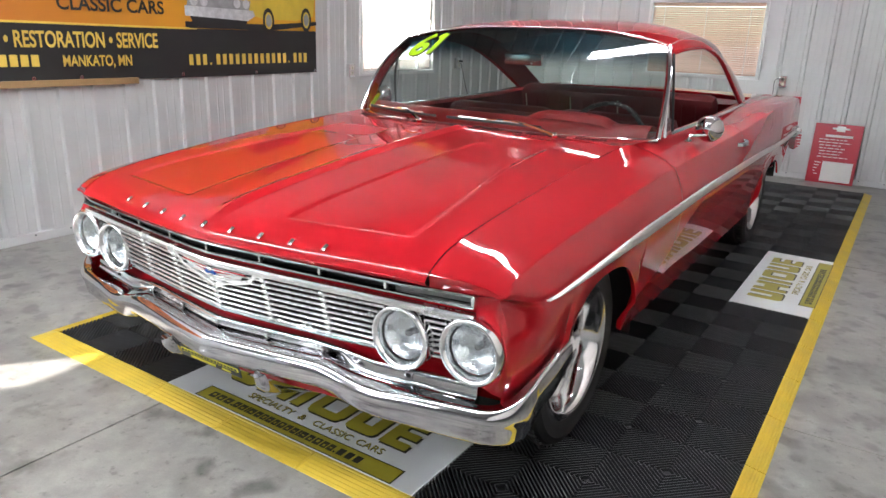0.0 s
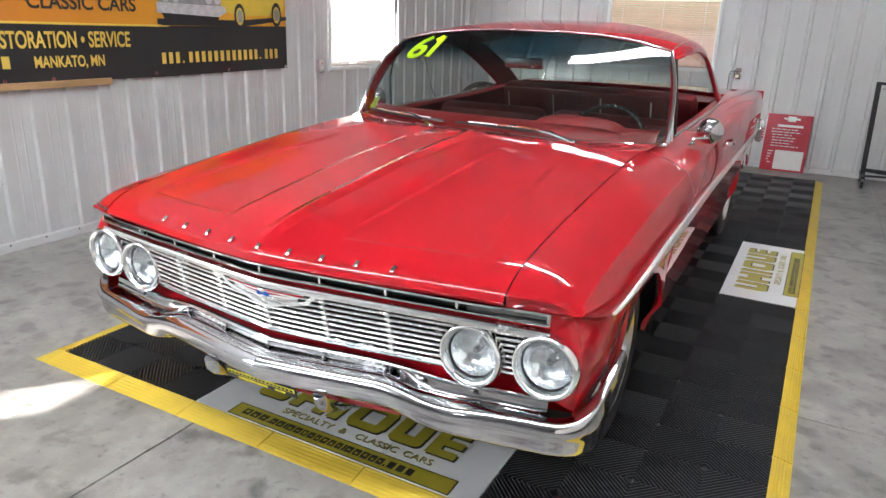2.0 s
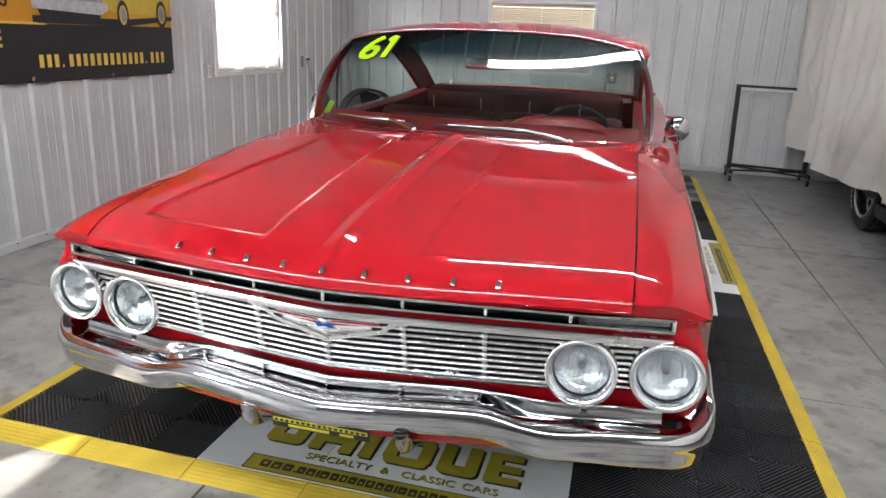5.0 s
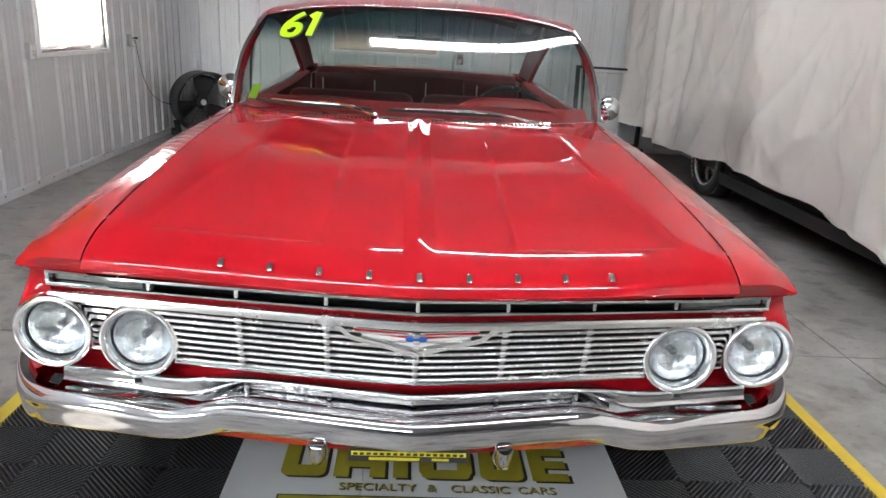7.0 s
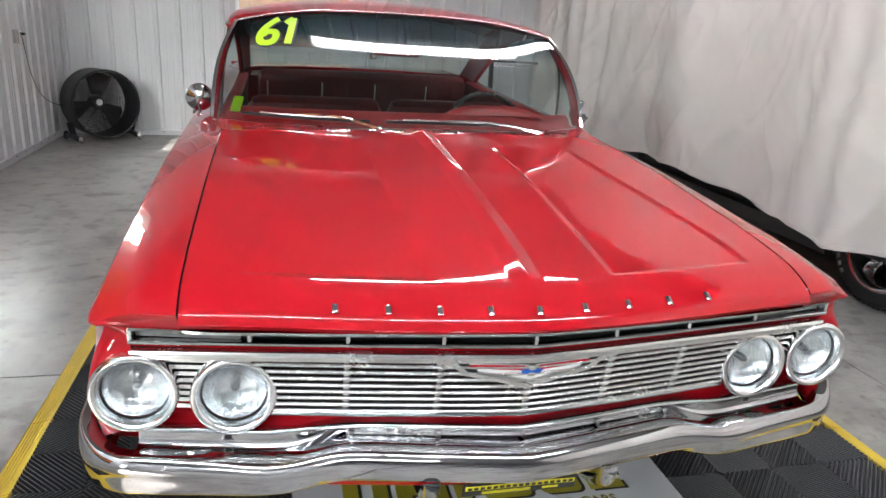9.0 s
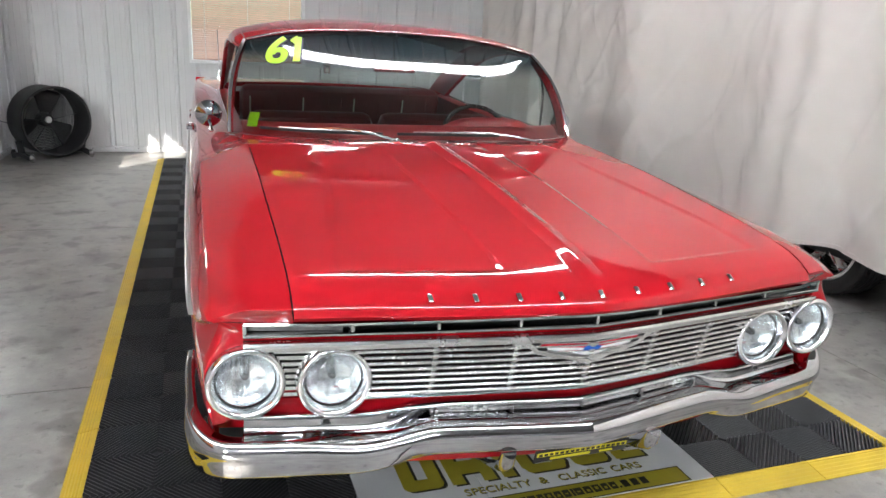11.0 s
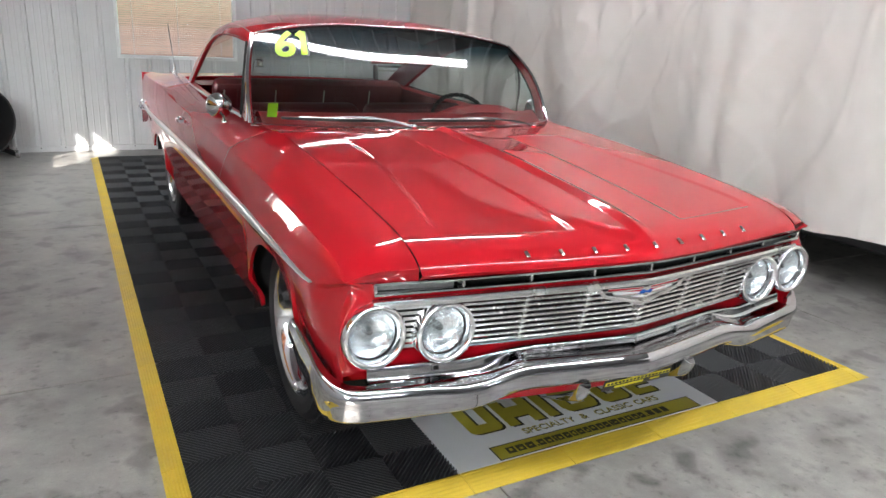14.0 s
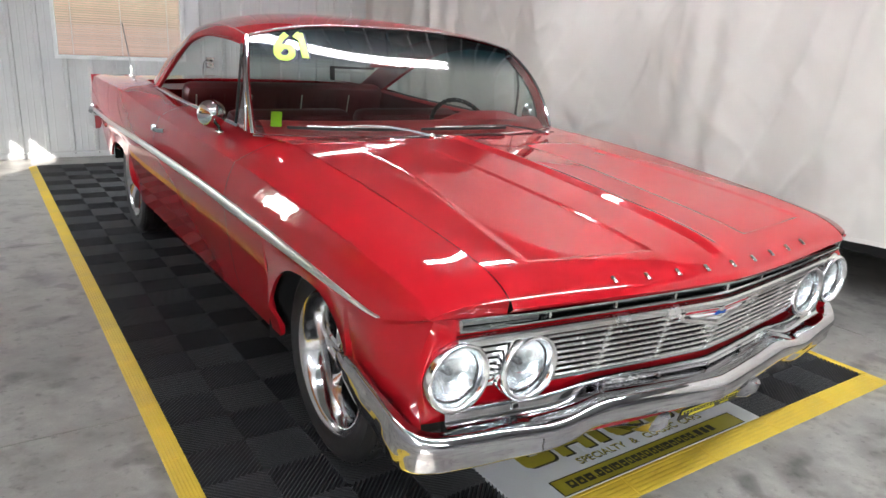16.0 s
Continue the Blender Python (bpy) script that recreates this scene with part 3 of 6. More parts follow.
def print_on(m, w=3 * PITCH):
    """The print of a three-tile panel: six heavy blocks with drop shadows, a line of small words and a dark-barred band."""
    z = TH + 0.0006

    def slab(name, x0, x1, y0, y1, mat_name, dz, r=0.0):
        bm = bm_new()
        if r:
            pts = []
            for cx, cy, a in ((x1 - r, y1 - r, 0), (x0 + r, y1 - r, 90), (x0 + r, y0 + r, 180), (x1 - r, y0 + r, 270)):
                pts += [(cx + r * math.cos(radians(a + q * 22.5)), cy + r * math.sin(radians(a + q * 22.5))) for q in range(5)]
        else:
            pts = [(x0, y0), (x1, y0), (x1, y1), (x0, y1)]
        top = [bm.verts.new((x, y, z + dz)) for x, y in pts]
        bm.faces.new(top)
        bmesh.ops.transform(bm, matrix=m, verts=bm.verts)
        part(name, bm, mat_name, mat, smooth=False)
    x = -0.435
    for k, wd in enumerate((0.135, 0.155, 0.055, 0.165, 0.135, 0.115)):
        for nm, dx, dy, dz in (("ink", 0.010, -0.008, 0.0), ("olive", 0.0, 0.0, 0.0006)):
            x0, y0, y1 = x + dx, 0.172 + dy, 0.345 + dy
            t = 0.046
            # heavy plain block forms: posts, bars and bowls
            if k in (0, 4):
                slab("print_block", x0, x0 + t, y0 + 0.03, y1, nm, dz), slab("print_block", x0 + wd - t, x0 + wd, y0 + 0.03, y1, nm, dz)
                slab("print_block", x0, x0 + wd, y0, y0 + 0.055, nm, dz + 0.0002, 0.026)
            elif k == 1:
                slab("print_block", x0, x0 + t, y0, y1, nm, dz), slab("print_block", x0 + wd - t, x0 + wd, y0, y1, nm, dz)
                slab("print_block", x0 + t * 0.9, x0 + wd - t * 0.9, y0 + 0.05, y1 - 0.05, nm, dz + 0.0002)
            elif k == 2:
                slab("print_block", x0, x0 + t, y0, y1, nm, dz)
            elif k == 3:
                slab("print_block", x0, x0 + t, y0 + 0.02, y1 - 0.02, nm, dz, 0.02), slab("print_block", x0 + wd - t, x0 + wd, y0 + 0.02, y1 - 0.02, nm, dz, 0.02)
                slab("print_block", x0 + 0.008, x0 + wd - 0.008, y1 - 0.045, y1, nm, dz + 0.0002, 0.02), slab("print_block", x0 + 0.008, x0 + wd - 0.008, y0, y0 + 0.045, nm, dz + 0.0002, 0.02)
            else:
                slab("print_block", x0, x0 + t, y0, y1, nm, dz)
                for f in (0.0, 0.5, 1.0):
                    yy = y0 + f * (y1 - y0 - 0.04)
                    slab("print_block", x0 + t * 0.9, x0 + wd, yy, yy + 0.04, nm, dz + 0.0002)
        x += wd + 0.024
    for word, wx in (("SPECIALTY", -0.255), ("&", 0.005), ("CLASSIC", 0.075), ("CARS", 0.275)):
        for dx, mname, dz in ((0.003, "ink", 0.0), (0.0, "olive", 0.0005)):
            tagged(lettering("small_word", word, 0.047, m @ Matrix.Translation((wx + dx, 0.112 - dx, z + dz)), mname, mat, 0.0001, "LEFT", 1.02), kind="stuff")
    slab("print_band", -0.425, 0.515, 0.004, 0.086, "ink", 0.0)
    slab("print_band", -0.420, 0.510, 0.008, 0.081, "olive", 0.0004)
    # the line of writing stays a row of plain bars
    x = -0.375
    for k in range(22):
        wd = (0.040, 0.040, 0.040, 0.010, 0.032, 0.034, 0.012, 0.036, 0.032, 0.028, 0.032, 0.026, 0.034, 0.030, 0.030, 0.012, 0.034, 0.032, 0.034, 0.030, 0.030, 0.010)[k]
        hgt = 0.010 if wd == 0.010 else 0.036
        slab("print_bar", x, x + wd * 0.82, 0.026, 0.026 + hgt, "ink", 0.0008)
        if hgt > 0.02 and wd > 0.02:
            slab("print_bar", x + wd * 0.25, x + wd * 0.58, 0.026 + (0.008 if k % 2 else 0.013), 0.026 + (0.020 if k % 3 else 0.027), "olive", 0.0010)
        x += wd
    for k in range(3):
        slab("print_bar", x + 0.004, x + 0.030, 0.026, 0.062, "ink", 0.0008)
        x += 0.036


mat.rotation_euler.z = radians(-0.25)
mat.location.x -= 0.010
print_on(Matrix.Translation((MX + 3.5 * PITCH - 0.02, MY, 0)))
print_on(Matrix.Translation((MX + 7 * PITCH, MY + 7.5 * PITCH, 0)) @ Matrix.Rotation(radians(90), 4, "Z"))


# ---- the car ----
car = thing("hardtop_car", (0, 2.6, 0), "glossy red hardtop classic car with chrome bumpers on the mat", "car")
YS = [0, 0.03, 0.08, 0.16, 0.28, 0.5, 1.0, 1.45, 2.0, 3.0, 4.0, 5.1]
SEC = {
    "x0": [.7638, .7638, .7638, .7638, .7638, .7638, .7638, .7638, .800, .800, .770, .740],
    "z0": [.750, .760, .785, .805, .830, .862, .914, .942, .953, .972, 1.012, .972],
    "x1": [.850, .851, .853, .855, .858, .862, .868, .872, .886, .890, .880, .850],
    "z1": [.746, .765, .784, .799, .817, .846, .896, .918, .931, .955, 1.004, .970],
    "x2": [.935, .938, .940, .941, .942, .943, .946, .948, .950, .952, .956, .935],
    "z2": [.7365, .749, .762, .772, .784, .801, .842, .866, .884, .912, .958, .958],
    "x4": [.944, .952, .961, .971, .981, .988, .995, .997, .997, .997, .990, .950],
    "x5": [.963, .966, .970, .975, .980, .975, .974, .975, .973, .973, .968, .930],
    "z4": [.7305, .725, .713, .697, .681, .686, .704, .716, .728, .730, .716, .700],
}


def yv(x):
    """The nose in plan: a shallow V."""
    return 0.012 + 0.122 * (abs(x) / 0.86) ** 1.2


def lip_y(x):
    """The front edge of the hood, which overhangs the nose."""
    return -0.022 + 0.096 * (abs(x) / 0.76) ** 1.35


# hood
HD, HZ = [0, .012, .03, .06, .12, .3, .5, .9, 1.42], [.7525, .770, .7835, .800, .820, .850, .874, .915, .950]


def hood_z(x, y):
    d = y - lip_y(x)
    ax = abs(x)
    z = spline(HD, HZ, d)
    z += 0.006 * step(0.25, 0.70, ax) - 0.004 * (ax / 0.76) ** 4
    z += 0.006 * max(0.0, 1 - ax / 0.22) * step(0.0, 0.25, d)
    z += 0.011 * max(0.0, 1 - math.sqrt((ax / 0.040) ** 2 + 0.01)) * step(0.03, 0.16, d)
    xo = 0.655 - 0.10 * step(0.1, 1.1, y)
    xi = 0.215 + 0.015 * step(0.2, 1.0, y)
    pan = step(xi, xi + 0.022, ax) * (1 - step(xo - 0.035, xo, ax)) * step(0.124, 0.144, d) * (1 - step(1.05, 1.30, y))
    z -= 0.0042 * pan
    return z


def arch_low(y):
    """The lower edge of the body side: sill, wheel openings and the stub behind the bumper."""
    t = (y - 0.805) / 0.325
    if abs(t) < 1:
        return 0.31 + 0.325 * (1 - abs(t) ** 2.6) ** 0.5
    if y < 0.50:
        return 0.40
    t = (y - 3.90) / 0.40
    if abs(t) < 1:
        return max(0.30 + 0.30 * (1 - abs(t) ** 2.6) ** 0.5, 0.47 if y > 3.9 else 0.0)
    if y > 4.2:
        return 0.47 + 0.17 * step(4.3, 4.8, y) + 0.05 * step(4.75, 5.1, y)
    return 0.300


FRONT = ([0.0, 0.2, 0.4, 0.6, 0.64, 0.7, 0.8, 0.9, 1.0], [0.0855, 0.114, 0.150, 0.153, 0.168, 0.172, 0.166, 0.168, 0.18])


def side_point(s, Y, sign):
    """The outer skin: s from the top seam down to the sill, Y from nose to tail."""
    c = {k: spline(YS, v, Y) for k, v in SEC.items()}
    yf = spline(*FRONT, s)
    y = yf + (0.5 - yf) * Y / 0.5 if Y < 0.5 else Y
    if Y < 1.6:
        top = hood_z(0.7585, y if s == 0 else spline(*FRONT, 0.0) * (1 - min(Y / 0.5, 1)) + (Y if Y < 0.5 else Y)) + 0.0005
        lift = (top - c["z0"]) * (1 - step(1.40, 1.6, Y))
        c["z0"] += lift
    zb = arch_low(y)
    open_arch = step(0.33, 0.45, zb) if y > 0.5 else 0.6
    xb = 0.930 + 0.058 * open_arch * (1 if y > 0.5 else 0.4)
    if y > 0.5:
        c["x5"] += (min(c["x5"] + 0.011, (c["x4"] + xb) / 2) - c["x5"]) * open_arch
    # the top runs nearly straight from the seam to a crisp crease
    c["z1"] = c["z0"] + (c["z2"] - c["z0"]) * (c["x1"] - c["x0"]) / (c["x2"] - c["x0"]) + 0.012 - 0.006 * step(0.2, 0.9, Y)
    z5 = c["z4"] - (c["z4"] - zb) * 0.5
    pts = [(c["x0"], c["z0"]), (c["x1"], c["z1"]), (c["x2"], c["z2"]),
           ((c["x2"] + c["x4"]) / 2 + 0.008, (c["z2"] + c["z4"]) / 2), (c["x4"], c["z4"]),
           (c["x5"], z5), (min(xb, c["x4"] - 0.012), zb)]
    ks = [0.0, 0.2, 0.4, 0.5, 0.6, 0.8, 1.0]

    def skin(q):
        k = slice(0, 3) if q < 0.4 else slice(2, 7)
        return Vector([spline(ks[k], [p[e] for p in pts[k]], q) for e in (0, 1)])
    if abs(s - 0.4) < 0.0095:
        # a narrow round on the crease
        u = (s - 0.3905) / 0.019
        p = skin(0.3905) * (1 - u) ** 2 + skin(0.4) * 2 * u * (1 - u) + skin(0.4095) * u * u
    else:
        p = skin(s)
    px, pz = p
    # below the brow the skin is tucked in towards the lamp
    tuck = 1 - step(0.0, 0.26, Y)
    px -= tuck * 0.024 * step(0.598, 0.635, s) * (1 - step(0.64, 0.76, s))
    return Vector((sign * px, y, pz))


def side_panel(name, y0, y1, sign, label, ny):
    bm = bm_new()
    cuts = [0.4800, 0.4810, 1.1290, 1.1300, 3.5005, 3.5015, 4.2985, 4.2995]
    ys = sorted([y0 + (y1 - y0) * k / ny for k in range(ny + 1)] + ([0.002, 0.004, 0.007, 0.010, 0.018, 0.023, 0.034, 0.048] if y0 == 0 else []) + [c for c in cuts if y0 < c < y1])
    ss = [0, .05, .1, .15, .2, .26, .32, .37, .3905, .395, .40, .405, .4095, .43, .47, .53, .57, .59, .598, .602, .61, .62, .63, .64, .66, .69, .73, .8, .87, .94, 1.0]
    rows = [[bm.verts.new(side_point(s, y, sign)) for s in ss] for y in ys]
    for a, b in zip(rows, rows[1:]):
        for k in range(len(ss) - 1):
            bm.faces.new((a[k], a[k + 1], b[k + 1], b[k]) if sign < 0 else (a[k], b[k], b[k + 1], a[k + 1]))
        # turned-in lip along the lower edge
    lip = []
    for r in rows:
        v = r[-1].co
        lip.append(bm.verts.new((v.x - sign * 0.014, v.y, v.z + 0.003)))
    for k in range(len(rows) - 1):
        bm.faces.new((rows[k][-1], lip[k], lip[k + 1], rows[k + 1][-1]))
    return part(name, bm, "paint", car, label, angle=38)


for sg in (-1, 1):
    side_panel("front_fender", 0.0, 1.547, sg, "", 110)
    side_panel("door", 1.553, 2.772, sg, "", 26)
    side_panel("rear_quarter", 2.778, 5.1, sg, "", 90)
    # shut lines: dark backing behind the gaps
    for yy in (1.55, 2.775):
        bm = bm_new()
        grid(bm, lambda u, v: side_point(u, yy - 0.02 + 0.04 * v, sg) - Vector((sg * 0.006, 0, 0.004)), 24, 2)
        part("shut_line", bm, "dark", car)


HOOD_X = sorted({round(sg * x, 5) for sg in (-1, 1) for x in [0.005 * k for k in range(53)] + [0.265 + 0.0068 * k for k in range(72)] + [0.7597]})


def hood_point(u, v):
    x = HOOD_X[round(u * (len(HOOD_X) - 1))]
    a = x / 0.7597
    v2 = v ** 1.35
    y = lip_y(x) * (1 - v2) + (1.405 + 0.02 * a * a) * v2
    return Vector((x, y, hood_z(x, y)))


bm = bm_new()
vs = grid(bm, hood_point, len(HOOD_X) - 1, 210)
for k in range(len(HOOD_X) - 1):
    a, b = vs[k][0].co, vs[k + 1][0].co
    q = [vs[k][0], vs[k + 1][0], bm.verts.new((b.x, b.y + 0.010, b.z - 0.012)), bm.verts.new((a.x, a.y + 0.010, a.z - 0.012))]
    bm.faces.new(q)
bmesh.ops.remove_doubles(bm, verts=bm.verts, dist=0.0004)
hood = part("hood", bm, "paint", car, angle=32)
for sg in (-1, 1):
    bm = bm_new()
    grid(bm, lambda u, v: side_point(0.0, 0.02 + 1.40 * u, sg) + Vector((sg * (0.003 - 0.012 * v), 0, -0.012)), 60, 1)
    part("hood_gutter", bm, "dark", car)

# raised nose characters, as plain chrome blocks
for k in range(9):
    x = (k - 4) * 0.1105
    y = lip_y(x) + 0.032
    bm = bm_new()
    h = 0.024
    box(bm, (0, 0, 0.003), (0.013, h, 0.006), None, 0.0016)
    box(bm, (0, 0, 0.0055), (0.006, h * 0.8, 0.004), None, 0.0010)
    n = Vector((0, -(hood_z(x, y + 0.01) - hood_z(x, y - 0.01)) / 0.02, 1)).normalized()
    rot = Vector((0, 0, 1)).rotation_difference(n).to_matrix().to_4x4()
    part("hood_ornament_block", bm, "chrome", hood, "small chrome block", place=Matrix.Translation((x, y, hood_z(x, y) - 0.0005)) @ rot)


# ---- windscreen, roof and glass ----
def screen(u, v):
    a = 2 * u - 1
    s = abs(a)
    lo = Vector((0.815 * a, 1.50 + 0.215 * s ** 3.2, 0.957 - 0.004 * s))
    hi = Vector((0.722 * a, 2.095 - 0.07 * s ** 3, 1.402 - 0.066 * s ** 3))
    p = lo.lerp(hi, v)
    out = Vector((0.5 * a * s * s, -0.55, 0.6)).normalized()
    return p + out * (0.016 + 0.027 * s ** 6) * math.sin(math.pi * max(v, 0.0))


bm = bm_new()
grid(bm, screen, 56, 18)
part("windscreen", bm, "glass", car, "curved windscreen with a dark tinted top band")


def strip(name, pts, w, h, material, parent, label="", up=Vector((0, 0, 1)), n=48, k0=1.0):
    bm = bm_new()
    path = [spline3(pts, i / n) for i in range(n + 1)]
    sh = [(-w, -h * 0.6), (w, -h * 0.6), (w * 0.85, h * 0.35), (w * 0.3, h), (-w * 0.3, h), (-w * 0.85, h * 0.35)]
    sweep(bm, path, sh, up)
    return part(name, bm, material, parent, label)


strip("windscreen_trim", [screen(k / 24, -0.012) for k in range(25)], 0.008, 0.006, "chrome", car, "chrome windscreen trim", Vector((0, -0.6, 0.8)), 72)
strip("windscreen_trim", [screen(k / 24, 1.012) for k in range(25)], 0.005, 0.003, "chrome", car, "chrome windscreen trim", Vector((0, -0.6, 0.8)), 72)
for sg in (0, 1):
    strip("windscreen_trim", [screen(sg, k / 8) + Vector(((2 * sg - 1) * 0.006, 0, 0)) for k in range(9)], 0.0065, 0.008, "chrome", car, "chrome windscreen trim", Vector((2 * sg - 1, -0.6, 0.2)), 20)

EDGE = [(.722, 2.02, 1.336), (.730, 2.22, 1.372), (.732, 2.45, 1.386), (.728, 2.75, 1.368), (.724, 3.03, 1.308), (.738, 3.40, 1.190), (.754, 3.82, 1.005)]
OPEN = [(.750, 2.000, 1.298), (.770, 2.09, 1.314), (.780, 2.40, 1.328), (.780, 2.72, 1.292), (.780, 2.98, 1.215), (.783, 3.26, 1.10), (.790, 3.52, .985)]


def roof_point(u, v):
    a = 2 * u - 1
    e = spline3(EDGE, v * 4 / 6)
    yc = 2.095 + (3.30 - 2.095) * v
    zc = spline([2.095, 2.4, 2.85, 3.3], [1.402, 1.447, 1.468, 1.425], yc)
    s = abs(a)
    w = s ** 2.6
    return Vector((e.x * a, yc + (e.y - yc) * s ** 2, zc + (e.z - zc) * w))


bm = bm_new()
grid(bm, roof_point, 48, 26)
part("roof", bm, "paint", car)
for sg in (-1, 1):
    flip = Vector((sg, 1, 1))
    bm = bm_new()

    def rail(u, v):
        e, o = spline3(EDGE, u), spline3(OPEN, u)
        p = e.lerp(o, v)
        return Vector((p.x + 0.014 * math.sin(math.pi * v), p.y, p.z + 0.004 * math.sin(math.pi * v))) * flip
    grid(bm, rail, 48, 8)
    solid(part("roof_rail", bm, "paint", car), 0.012)
    # added dark sheet that keeps the rail's inner side from showing bright red
    bm = bm_new()
    grid(bm, lambda u, v: rail(0.02 + 0.96 * u, 0.05 + 0.9 * v) - Vector((sg * 0.017, 0, 0.004)), 40, 4)
    part("pillar_trim", bm, "vinyl", car, "dark red sheet added inside the pillar")
    strip("drip_rail", [spline3(OPEN, k / 12) * flip + Vector((sg * 0.004, 0, 0.002)) for k in range(13)], 0.006, 0.006, "paint", car, "", Vector((sg, 0, 0.3)), 40)
    # windscreen pillar
    PIL = [(.818, 1.795, .950), (.803, 1.825, 1.06), (.780, 1.905, 1.18), (.745, 2.035, 1.300)]
    bm = bm_new()

    def pillar(u, v):
        w = screen(1.0, u)
        o = spline3(PIL, u)
        p = w.lerp(o, v)
        return Vector((p.x + 0.004 * math.sin(math.pi * v), p.y, p.z)) * flip
    grid(bm, pillar, 16, 6)
    solid(part("windscreen_pillar", bm, "paint", car), 0.012)
    strip("vent_frame", [Vector(p) * flip + Vector((0, 0.012, 0)) for p in PIL], 0.007, 0.007, "chrome", car, "chrome quarter-light frame", Vector((sg, 0, 0)), 14)
    strip("vent_frame", [Vector((.800, 1.99, .955)) * flip, Vector((.787, 1.965, 1.14)) * flip, Vector((.760, 1.995, 1.303)) * flip], 0.006, 0.006, "black", car, "", Vector((sg, 0, 0)), 10)
    bm = bm_new()
    grid(bm, lambda u, v: spline3(PIL, u).lerp(Vector((.800 - 0.040 * u, 1.99 + 0.005 * u, .955 + 0.345 * u)), v) * flip, 6, 3)
    part("quarter_light", bm, "clear", car)
    # belt cap and inner door skin
    bm = bm_new()
    grid(bm, lambda u, v: Vector((sg * (0.800 - 0.055 * v), 1.75 + 1.85 * u, spline(YS, SEC["z0"], 1.75 + 1.85 * u) + 0.004 * math.sin(math.pi * v) - 0.012 * v)), 20, 4)
    part("belt_cap", bm, "dash", car)
    bm = bm_new()
    grid(bm, lambda u, v: Vector((sg * (0.746 + 0.03 * v), 1.70 + 1.9 * u, spline(YS, SEC["z0"], 1.70 + 1.9 * u) - 0.012 - 0.55 * v)), 20, 4)
    part("door_trim", bm, "vinyl", car, "red vinyl door trim")
    strip("belt_moulding", [Vector((sg * 0.803, 1.95 + 1.55 * k / 8, spline(YS, SEC["z0"], 1.95 + 1.55 * k / 8) + 0.003)) for k in range(9)], 0.007, 0.007, "chrome", car, "thin chrome belt moulding", Vector((0, 0, 1)), 24)


def back_glass(u, v):
    a = 2 * u - 1
    top = roof_point(u, 1.0)
    e = spline3(EDGE, (4 + 2 * v) / 6)
    base = Vector((0.745 * a, 4.20 - 0.25 * abs(a) ** 2.5, 1.010))
    p = top.lerp(base, v)
    w = abs(a) ** 6
    p = p.lerp(Vector((e.x * (1 if a > 0 else -1), e.y, e.z)), w)
    return p + Vector((0, 0.25, 1)).normalized() * 0.05 * math.sin(math.pi * v) * (1 - w)


bm = bm_new()
grid(bm, back_glass, 32, 12)
part("rear_window", bm, "clear", car)
bm = bm_new()
grid(bm, lambda u, v: Vector(((2 * u - 1) * (0.775 - 0.03 * v), (3.96 + 0.24 * (1 - (2 * u - 1) ** 2)) * (1 - v) + 5.09 * v, 1.008 + 0.012 * math.sin(math.pi * v) - 0.038 * v + 0.004 * (1 - (2 * u - 1) ** 2))), 24, 20)
part("boot_lid", bm, "paint", car)
bm = bm_new()
grid(bm, lambda u, v: Vector(((2 * u - 1) * 0.945, 5.10 - 0.03 * v + 0.03 * (1 - (2 * u - 1) ** 2), 0.968 - 0.34 * v)), 20, 6)
part("tail_panel", bm, "paint", car)

# cowl with its vent slots
bm = bm_new()


def cowl(u, v):
    a = 2 * u - 1
    f = Vector((0.7585 * a, 1.409 + 0.02 * a * a, hood_z(0.7585 * a, 1.405 + 0.02 * a * a) - 0.001))
    b = screen(u, 0.0) + Vector((0, 0.02, 0.0))
    return f.lerp(b, v)


grid(bm, cowl, 60, 6)
cowl_part = part("cowl_panel", bm, "paint", car)
bm = bm_new()
box(bm, (0, 0, 0), (0.0062, 0.030, 0.003))
slot_mesh = mesh_of(bm, "vent_slot", "dark", False)
for k in range(80):
    x = -0.66 + 1.32 * k / 79
    if abs(x) < 0.05 or 0.30 < abs(x) < 0.325 or abs(abs(x) - 0.52) < 0.012:
        continue
    p = cowl(0.5 + x / (2 * 0.79), 0.45)
    part("vent_slot", slot_mesh, "dark", cowl_part, place=Matrix.Translation(p + Vector((0, 0, 0.0015))))


def wiper(px, py, pz, u0, v0, u1, v1):
    """Chrome arm from its pivot to the middle of a blade lying on the glass."""
    a, b = Vector((px, py, pz)), screen(u0, v0).lerp(screen(u1, v1), 0.42) + Vector((0, -0.012, 0.016))
    bm = bm_new()
    path = [a + (b - a) * t + Vector((0, 0, 0.020 * math.sin(math.pi * t))) for t in (0, .1, .25, .5, .75, 1)]
    sweep(bm, path, [(-0.007, -0.003), (0.007, -0.003), (0.005, 0.004), (-0.005, 0.004)], scale=lambda t: 1.25 - 0.6 * t)
    bmesh.ops.create_uvsphere(bm, u_segments=12, v_segments=8, radius=0.013, matrix=Matrix.Translation(a))
    wp = part("wiper", bm, "chrome", car, "chrome wiper arm with a blade")
    bm = bm_new()
    path = [screen(u0 + (u1 - u0) * t, v0 + (v1 - v0) * t) + Vector((0, -0.008, 0.010)) for t in [k / 14 for k in range(15)]]
    sweep(bm, path, [(-0.003, -0.008), (0.003, -0.008), (0.004, 0.004), (-0.004, 0.004)])
    part("wiper_blade", bm, "black", wp)
    bm = bm_new()
    sweep(bm, [p + Vector((0, -0.003, 0.007)) for p in path[2:-2]], [(-0.004, -0.002), (0.004, -0.002), (0.003, 0.003), (-0.003, 0.003)])
    part("blade_holder", bm, "satin", wp)


